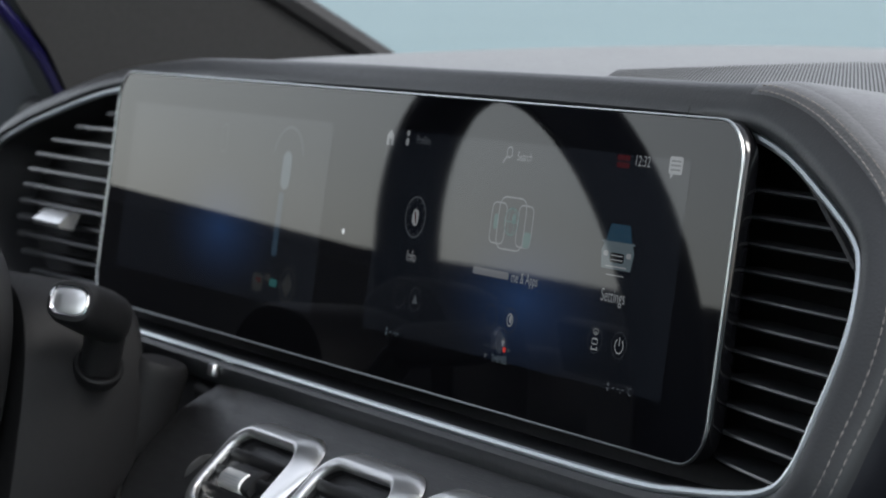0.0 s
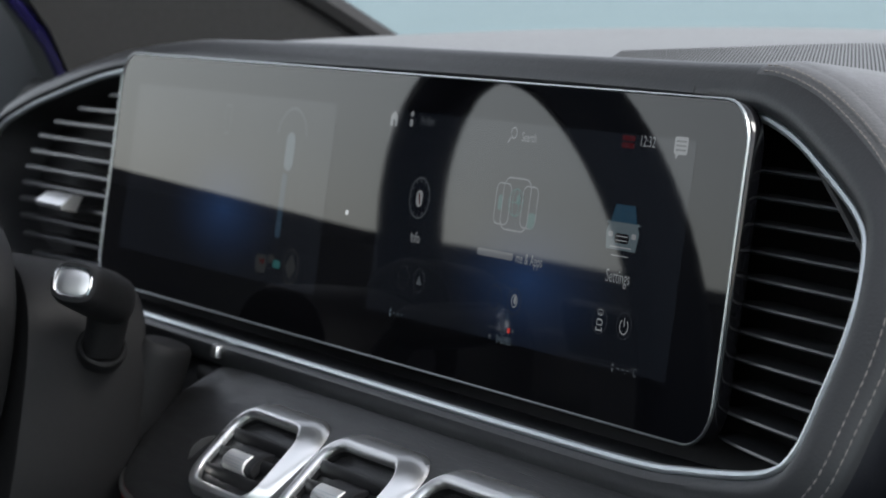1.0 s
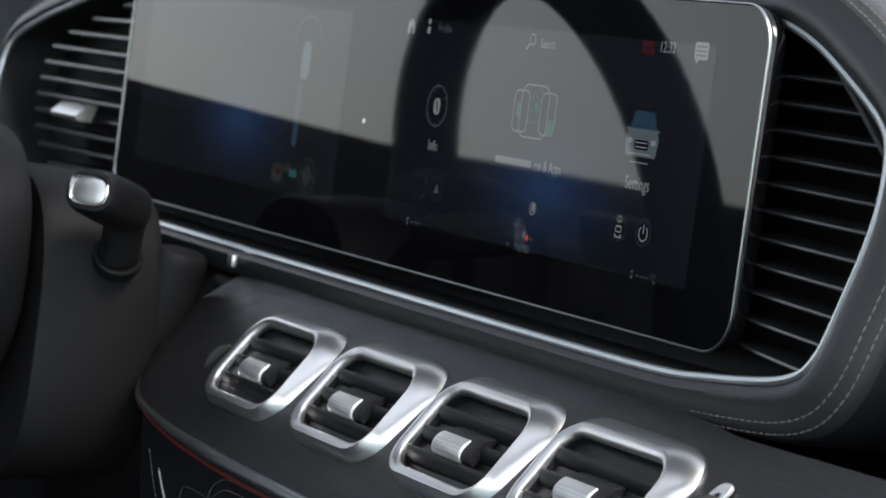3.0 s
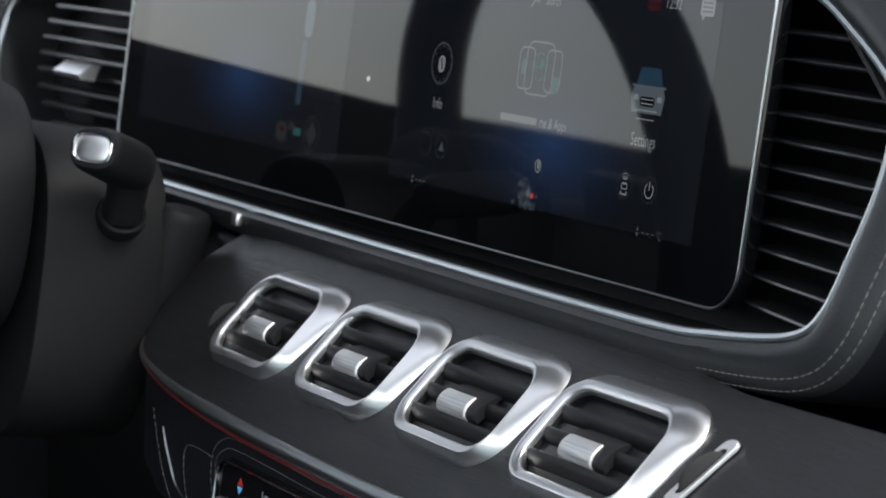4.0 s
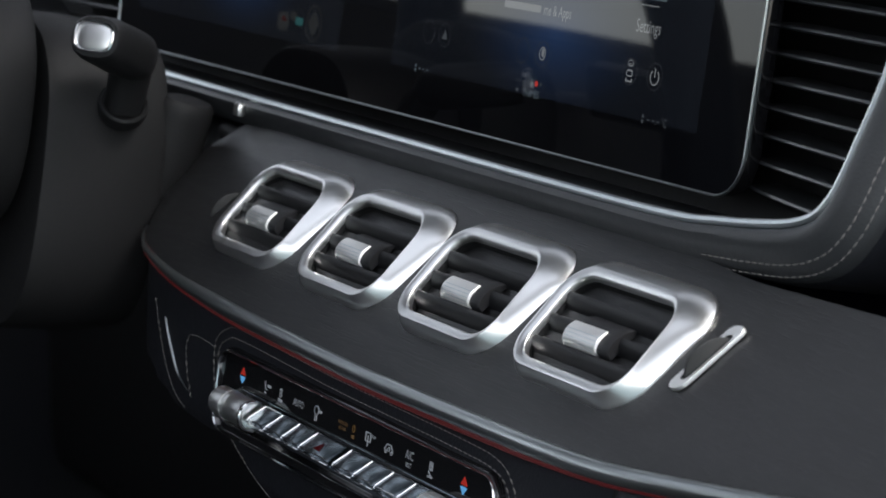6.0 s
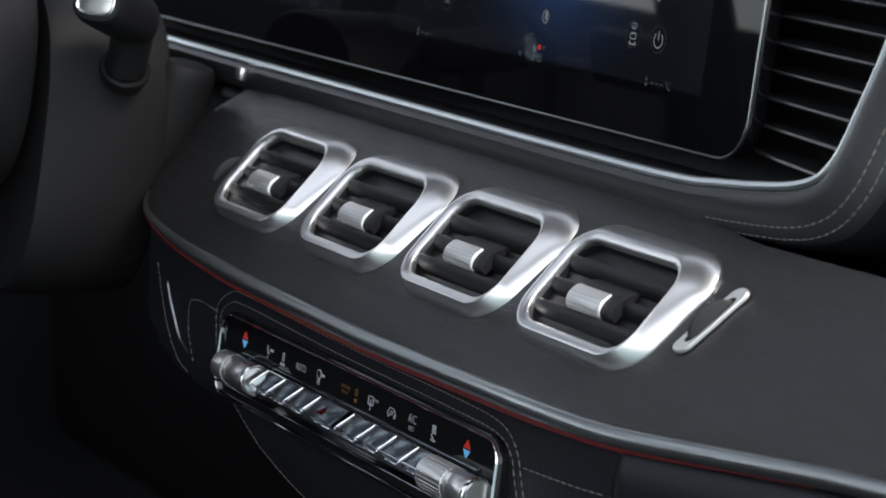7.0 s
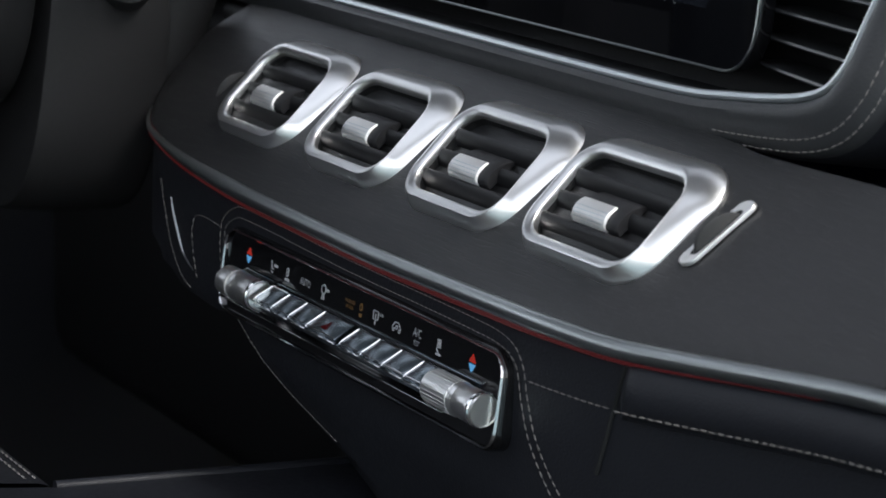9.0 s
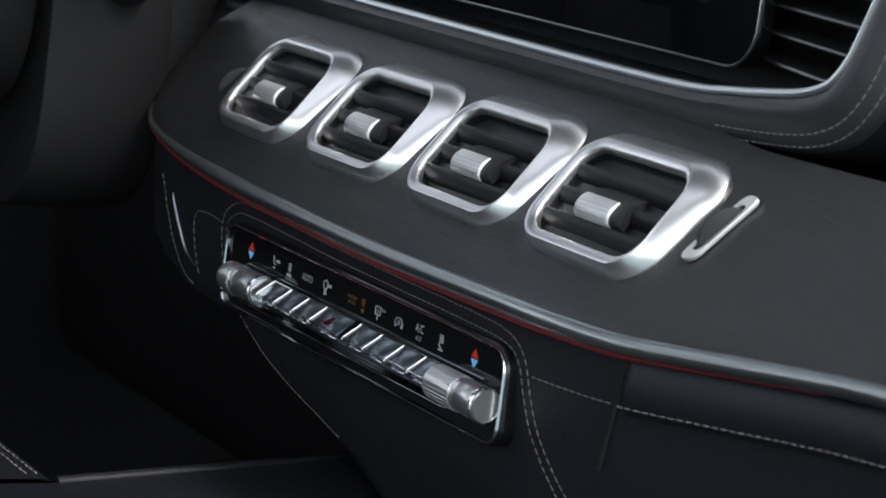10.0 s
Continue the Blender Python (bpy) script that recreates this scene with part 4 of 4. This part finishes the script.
part("bezel", loft([prow(0.0, PY + 0.0004), prow(0.0, PY - 0.0010), prow(-0.0008, PY - 0.0016), prow(-0.0020, PY - 0.0010), prow(-0.0024, PY + 0.004)]), CHROME, climate, "thin chrome surround")
part("surround", loft([prow(0.0026, PY + 0.02), prow(0.0026, PY + 0.0012), prow(0.0018, PY + 0.0002), prow(-0.001, PY + 0.0006)]), GLOSS, climate, "gloss black surround")
part("face", loft([prow(-0.0025, PY + 0.012), prow(-0.0025, PY + 0.0005)], cap=True), GLOSS, climate, "gloss black face", smooth=False)
part("face_line", box((0.085, PY - 0.0006, -0.2262), (0.330, PY + 0.001, -0.2255), 0.0002, 1), KEY, climate)
for k, (x, wk) in enumerate(((0.1290, 0.0193), (0.1490, 0.0193), (0.1685, 0.0190), (0.1945, 0.0315), (0.2255, 0.0205), (0.2470, 0.0205), (0.2685, 0.0205), (0.2900, 0.0205))):
    prof = [(0.0, -0.2278), (-0.0012, -0.2276), (-0.0104, -0.2340), (-0.0112, -0.2350), (-0.0104, -0.2366), (0.0, -0.2370)]
    key = part("key", loft([[(x + u, PY + y * q, z) for y, z in prof] for u, q in ((-wk / 2 + 0.0003, 0.95), (-wk / 2 + 0.0010, 1), (wk / 2 - 0.0010, 1), (wk / 2 - 0.0003, 0.95))], cap=True), KEY, climate)
    part("key_edge", box((x - wk / 2 + 0.0006, PY - 0.0116, -0.2372), (x + wk / 2 - 0.0006, PY - 0.004, -0.2362), 0.0004, 1), CHROME, key)
    part("key_edge", tube([(x - wk / 2 + 0.0006, PY - 0.0012, -0.2276), (x - wk / 2 + 0.0006, PY - 0.0106, -0.2341), (x - wk / 2 + 0.0006, PY - 0.0112, -0.2353)], 0.00038, 6), CHROME, key)
    part("key_edge", tube([(x - wk / 2 + 0.0008, PY - 0.0014, -0.2277), (x + wk / 2 - 0.0008, PY - 0.0014, -0.2277)], 0.00038, 6), CHROME, key)
    part("key_edge", tube([(x - wk / 2 + 0.0008, PY - 0.0108, -0.2343), (x + wk / 2 - 0.0008, PY - 0.0108, -0.2343)], 0.00034, 6), CHROME, key)
    if k == 3:
        part("hazard_triangle", flat([(x - 0.0040, PY - 0.0092, -0.2327), (x + 0.0024, PY - 0.0092, -0.2327), (x - 0.0008, PY - 0.0050, -0.2297)], 0.0004), ICON_RED_DIM, key, "red hazard triangle")
part("key_tray", box((0.112, PY - 0.0095, -0.2395), (0.302, PY, -0.2372), 0.0008, 2), KEY, climate, "metal lower lip")
part("tray_line", box((0.070, PY - 0.004, -0.2455), (0.305, PY, -0.2448), 0.0003, 1), CHROME, climate, "thin bright line")
for x0, x1, cut_at in ((0.076, 0.117, 0.42), (0.2995, 0.3450, 0.60)):
    m = pose(x0, PY - 0.0060, -0.2343, 0, 90, 0) @ Matrix.Diagonal((0.86, 0.86, 1, 1))
    L = x1 - x0
    q = 24
    core = part("knob", lathe([(0.0080, 0), (0.0092, 0.0012), (0.0092, L * cut_at - 0.0012), (0.0084, L * cut_at), (0.0090, L * cut_at + 0.0012), (0.0092, L - 0.0015), (0.0082, L - 0.0002), (0.0080, L - 0.0008)], 40, m), KNOB, climate, "metal toggle roller")
    kn = bmesh.new()
    for i in range(26):
        a = 2 * math.pi * i / 26
        block(kn, (-0.0003, -0.0007, L * cut_at * (0.06 if x0 > 0.2 else 0.72)), (0.00025, 0.0007, L * cut_at - 0.003))
        kn.verts.ensure_lookup_table()
        for vert in kn.verts[-8:]:
            vert.co = m @ (Matrix.Rotation(a, 4, "Z") @ (vert.co + Vector((0.0093, 0, 0))))
    tagged(part("knurling", kn, KNOB, core), kind="stuff")
    part("knob_ring", lathe([(0.0090, L - 0.0034), (0.0097, L - 0.0030), (0.0097, L - 0.0016), (0.0090, L - 0.0010)], 40, m), CHROME, core)

climate.location += RAKE.to_3x3() @ Vector((-0.0095, 0.0058, -0.0020))
# printed and lit signs of the climate panel
IY = PY + 0.0002
IZ = -0.2192


def sign(name, bms, mat):
    bm = bmesh.new()
    for one in bms:
        me = bpy.data.meshes.new("tmp")
        one.to_mesh(me)
        one.free()
        bm.from_mesh(me)
        bpy.data.meshes.remove(me)
    part(name, bm, mat, climate, smooth=False)


def bar(x0, z0, x1, z1, w=0.0004, y=None):
    y = IY if y is None else y
    a, b = Vector((x0, y, z0)), Vector((x1, y, z1))
    t = (b - a).normalized()
    n = Vector((-t.z, 0, t.x)) * w / 2
    return flat([a + n, b + n, b - n, a - n], 0.0003)


for x in (0.0850, 0.3189):
    sign("warm_arrow", [flat([(x - 0.0030, IY, IZ + 0.0004), (x + 0.0030, IY, IZ + 0.0004), (x, IY, IZ + 0.0042)])], ICON_RED)
    sign("cool_arrow", [flat([(x - 0.0030, IY, IZ - 0.0004), (x + 0.0030, IY, IZ - 0.0004), (x, IY, IZ - 0.0042)])], ICON_BLUE)
x = 0.114
sign("seat_symbol", [bar(x - 0.0022, IZ + 0.003, x - 0.0012, IZ - 0.001), bar(x - 0.0012, IZ - 0.001, x + 0.001, IZ - 0.001), bar(x - 0.002, IZ - 0.0025, x, IZ - 0.003), bar(x + 0.001, IZ + 0.001, x + 0.005, IZ + 0.001, 0.0012)], PRINT)
x = 0.1307
sign("fan_symbol", [ring(x, IY, IZ + 0.0018, 0.0012, 0.0012, 0.0005, 12), ring(x, IY, IZ - 0.0004, 0.0012, 0.0012, 0.0005, 12), bar(x - 0.0022, IZ - 0.003, x + 0.0022, IZ - 0.003, 0.0012)], PRINT)
lettering("AUTO", 0.1514, IY, IZ - 0.0003, 0.0050, PRINT, climate)
x = 0.1714
sign("defrost_symbol", [ring(x, IY, IZ + 0.0010, 0.0024, 0.0024, 0.0005, 20), bar(x - 0.0006, IZ - 0.0012, x - 0.001, IZ - 0.0042), bar(x + 0.0006, IZ - 0.0012, x + 0.001, IZ - 0.0042), bar(x + 0.003, IZ + 0.001, x + 0.0058, IZ + 0.001, 0.0012)], PRINT)
lettering("PASSENGER", 0.2001, IY, IZ + 0.0012, 0.0024, ICON_AMBER, climate)
lettering("AIR BAG", 0.2001, IY, IZ - 0.0014, 0.0024, ICON_AMBER, climate)
sign("airbag_symbol", [ring(0.2115, IY, IZ + 0.001, 0.0014, 0.0018, 0.0006, 14), bar(0.2103, IZ - 0.003, 0.2128, IZ - 0.003, 0.0016)], ICON_AMBER)
x = 0.2266
sign("rear_defrost_symbol", [bar(x - 0.0024, IZ + 0.0025, x + 0.0024, IZ + 0.0025), bar(x - 0.0024, IZ - 0.0015, x + 0.0024, IZ - 0.0015), bar(x - 0.0024, IZ + 0.0025, x - 0.0024, IZ - 0.0015), bar(x + 0.0024, IZ + 0.0025, x + 0.0024, IZ - 0.0015), bar(x, IZ + 0.0012, x, IZ - 0.004)], PRINT)
lettering("REAR", 0.2320, IY, IZ + 0.0016, 0.0022, PRINT, climate)
x = 0.2477
sign("recirculation_symbol", [ring(x, IY, IZ - 0.0004, 0.0011, 0.0011, 0.0004, 14), ring(x - 0.0028, IY, IZ - 0.0018, 0.0009, 0.0009, 0.0004, 12), ring(x + 0.0030, IY, IZ - 0.0018, 0.0009, 0.0009, 0.0004, 12), bar(x - 0.0042, IZ - 0.0010, x - 0.002, IZ + 0.0018), bar(x - 0.002, IZ + 0.0018, x + 0.0018, IZ + 0.0018), bar(x + 0.0018, IZ + 0.0018, x + 0.0042, IZ - 0.0010)], PRINT)
lettering("A/C", 0.2680, IY, IZ + 0.0014, 0.0058, PRINT, climate)
lettering("REST", 0.2680, IY, IZ - 0.0032, 0.0031, PRINT, climate)
x = 0.2883
sign("seat_heat_symbol", [bar(x + k * 0.0012, IZ + 0.0035, x + k * 0.0012 + 0.0003, IZ - 0.0005) for k in (-1, 0, 1)] + [bar(x - 0.002, IZ - 0.001, x + 0.001, IZ - 0.0035), bar(x - 0.002, IZ - 0.0035, x + 0.0022, IZ - 0.0035, 0.0008)], PRINT)

# ---------------------------------------------------------------- steering column, selector, wheel
column = thing("steering_column", (-0.18, -0.08, -0.16), "dark grey plastic steering column shroud", "steering column")


def oval(c, side, up, a, b, n=20, p=2.6):
    out = []
    for k in range(n):
        t = 2 * math.pi * k / n
        ct, stn = math.cos(t), math.sin(t)
        out.append(Vector(c) + side * a * math.copysign(abs(ct) ** (2 / p), ct) + up * b * math.copysign(abs(stn) ** (2 / p), stn))
    return out


ACROSS, UP, FWD = Vector((1, 0, 0)), Vector((0, 0, 1)), Vector((0.0, 1.0, 0.0))
part("shroud", loft([oval((-0.190, y, -0.152), ACROSS, UP, a, b, 48, 3.0) for y, a, b in ((-0.058, 0.070, 0.084), (-0.060, 0.0745, 0.0885), (-0.064, 0.0765, 0.0905), (-0.10, 0.079, 0.0930), (-0.128, 0.080, 0.0940), (-0.135, 0.078, 0.092), (-0.138, 0.070, 0.083))], cap=True), COLUMN_PLASTIC, column)
part("stalk_base", lathe([(0.010, 0.004), (0.0165, 0.0035), (0.0190, 0.0010), (0.0200, -0.004), (0.0215, -0.05), (0.0225, -0.10)], 32, pose(-0.122, -0.047, -0.1005, -6, 14, 0) @ Matrix.Diagonal((0.62, 0.86, 1, 1))), COLUMN_PLASTIC, column, "rounded grey stalk base")
part("hub_cover", loft([oval((-0.185, y, -0.112), ACROSS, UP, a, b, 44, 2.4) for y, a, b in ((-0.1440, 0.070, 0.070), (-0.1460, 0.0745, 0.0745), (-0.152, 0.0770, 0.0770), (-0.190, 0.0770, 0.0760), (-0.206, 0.068, 0.068))], cap=True), COLUMN_PLASTIC, column, "rounded cover behind the wheel hub")
part("wiper_stalk", tube([(-0.14, -0.01, -0.115), (-0.10, -0.012, -0.118)], 0.007, 10), DARK, column)

selector = thing("gear_selector", (-0.11, -0.09, -0.10), "black column stalk gear selector with bright metal end button", "gear selector")
part("collar", lathe([(0.010, -0.008), (0.0136, -0.0070), (0.0146, -0.002), (0.0144, 0.0015), (0.0132, 0.0028), (0.0118, 0.0020), (0.0108, -0.002)], 36, Matrix.Translation((-0.109, -0.0925, -0.1020)) @ Matrix.Rotation(radians(48), 4, "Y") @ Matrix.Rotation(radians(12), 4, "X")), DARK, selector)
neck = [((-0.112, -0.0925, -0.108), 0.0104, 0.0108), ((-0.106, -0.0930, -0.097), 0.0106, 0.0110), ((-0.101, -0.0945, -0.088), 0.0110, 0.0114), ((-0.096, -0.0965, -0.080), 0.0116, 0.0118), ((-0.092, -0.0985, -0.074), 0.0112, 0.0114)]
part("stalk", loft([oval(c, Vector((1, 0, 0)), FWD, a, b) for c, a, b in neck], cap=True), DARK, selector)
axis = Vector((0.045, -0.048, 0.0095)).normalized()
side = axis.cross(UP).normalized()
upv = side.cross(axis).normalized()
c0, c1 = Vector((-0.096, -0.0915, -0.0745)), Vector((-0.051, -0.1385, -0.0620))
hd = [(-0.03, 0.004, 0.004), (0.0, 0.0085, 0.0085), (0.06, 0.0122, 0.0120), (0.16, 0.0146, 0.0138), (0.28, 0.0157, 0.0140), (0.45, 0.0160, 0.0140), (0.85, 0.0160, 0.0133), (0.95, 0.0150, 0.0122), (0.985, 0.0138, 0.0110)]
part("head", loft([oval(c0.lerp(c1, f), side, upv, a, b) for f, a, b in hd], cap=True), DARK, selector)
cap_b = part("button_ring", loft([oval(c0.lerp(c1, f), side, upv, a, b, p=3.2) for f, a, b in ((0.97, 0.0118, 0.0088), (1.01, 0.0117, 0.0087), (1.018, 0.0110, 0.0080), (0.995, 0.0101, 0.0071))]), CHROME, selector, "bright metal button ring")
part("button", loft([oval(c0.lerp(c1, f), side, upv, a, b, p=3.2) for f, a, b in ((0.96, 0.0101, 0.0071), (0.998, 0.0099, 0.0069), (1.004, 0.0085, 0.0056), (1.008, 0.0045, 0.0030))], cap=True), ALU, cap_b, "satin metal end button")

# lug with a metal cap at the end of the leather strip
part("strip_end_cap", box((-0.099, -0.0290, -0.1015), (-0.091, -0.0235, -0.0935), 0.0018, 2), ALU, dash, "small metal end cap")

wheel = thing("steering_wheel", (-0.205, -0.25, -0.06), "black leather rimmed steering wheel", "steering wheel")
wm = pose(-0.199, -0.250, -0.066, 90 - 14, 0, 0)
rim = []
for k in range(64):
    a = 2 * math.pi * k / 64
    d = Vector((math.cos(a) * 0.965, math.sin(a), 0))
    rim.append([wm @ (d * 0.176 + d * 0.0185 * math.cos(b) + Vector((0, 0, 0.026 * math.sin(b)))) for b in np.linspace(0, 2 * math.pi, 13)[:-1]])
part("rim", loft(rim, loop=True), WHEEL_LEATHER, wheel, "thick leather rim")
part("hub", lathe([(0.02, -0.05), (0.036, -0.03), (0.042, 0.0), (0.038, 0.018), (0.02, 0.024)], 28, wm @ Matrix.Translation((0, -0.05, 0))), PLASTIC, wheel)
for a in (0, 180, 270):
    mm = wm @ Matrix.Rotation(radians(a), 4, "Z")
    bm = box((0.05, -0.018, -0.008), (0.165, 0.018, 0.008), 0.005)
    bm.transform(mm)
    part("spoke", bm, PLASTIC, wheel)

# ---------------------------------------------------------------- centre console
console = thing("centre_console", (0.17, -0.3, -0.4), "black leather centre console with grey stitching", "console")
pad_z = lambda y: -0.336 + 0.075 * max(-0.02, y + 0.185)
part("edge_pad", loft([[(x, y, pad_z(y) + dz) for x, dz in ((0.098, -0.03), (0.0985, -0.004), (0.1015, -0.0008), (0.106, 0.0), (0.15, 0.001), (0.25, -0.004), (0.26, -0.03))] for y in (-0.75, -0.4, -0.19, -0.1, 0.02)], closed=False), LEATHER, console)
part("edge_roll", tube([(0.1005, y, pad_z(y) - 0.0012) for y in (-0.188, -0.15, -0.1, -0.05, 0.02)], 0.0034, 10), LEATHER, console, "rounded leather edge of the pad")
part("rear_pad", loft([[(x, y, -0.336 + dz) for y, dz in ((-0.187, -0.04), (-0.188, -0.004), (-0.191, -0.0008), (-0.197, 0.0003), (-0.40, 0.0015), (-0.75, 0.0))] for x in (-0.12, -0.02, 0.06, 0.0995)], closed=False), LEATHER, console)
cs = bmesh.new()
for d in (0.009, 0.0145):
    stitches(cs, [(x, -0.187 - d, -0.3352) for x in np.linspace(-0.10, 0.093, 20)], 0.0045, 0.002, 0.0006, (0, 0, 0.0003))
tagged(part("console_stitching", cs, THREAD, console, "double row of grey stitching"), kind="stuff")
part("bin", box((-0.12, -0.186, -0.56), (0.099, 0.06, -0.44), 0.01), DARK, console, "dark storage bin")
part("body", box((0.102, -0.75, -0.62), (0.255, 0.02, -0.362), 0.005), DARK, console)
part("rear_body", box((-0.115, -0.75, -0.62), (0.100, -0.192, -0.366), 0.005), DARK, console)

# ---------------------------------------------------------------- door mirror outside the driver window
mirror = thing("door_mirror", (-0.86, 0.12, 1.10), "dark grey painted door mirror outside the window", "mirror", raked=False)
bm = bmesh.new()
bmesh.ops.create_uvsphere(bm, u_segments=28, v_segments=16, radius=1)
bm.transform(Matrix.Translation((-0.86, 0.13, 1.15)) @ Matrix.Diagonal((0.17, 0.09, 0.13, 1)))
part("mirror_shell", bm, HEADLINER, mirror)
part("mirror_foot", box((-0.78, 0.08, 1.04), (-0.70, 0.16, 1.09), 0.012, 3), PLASTIC, mirror)
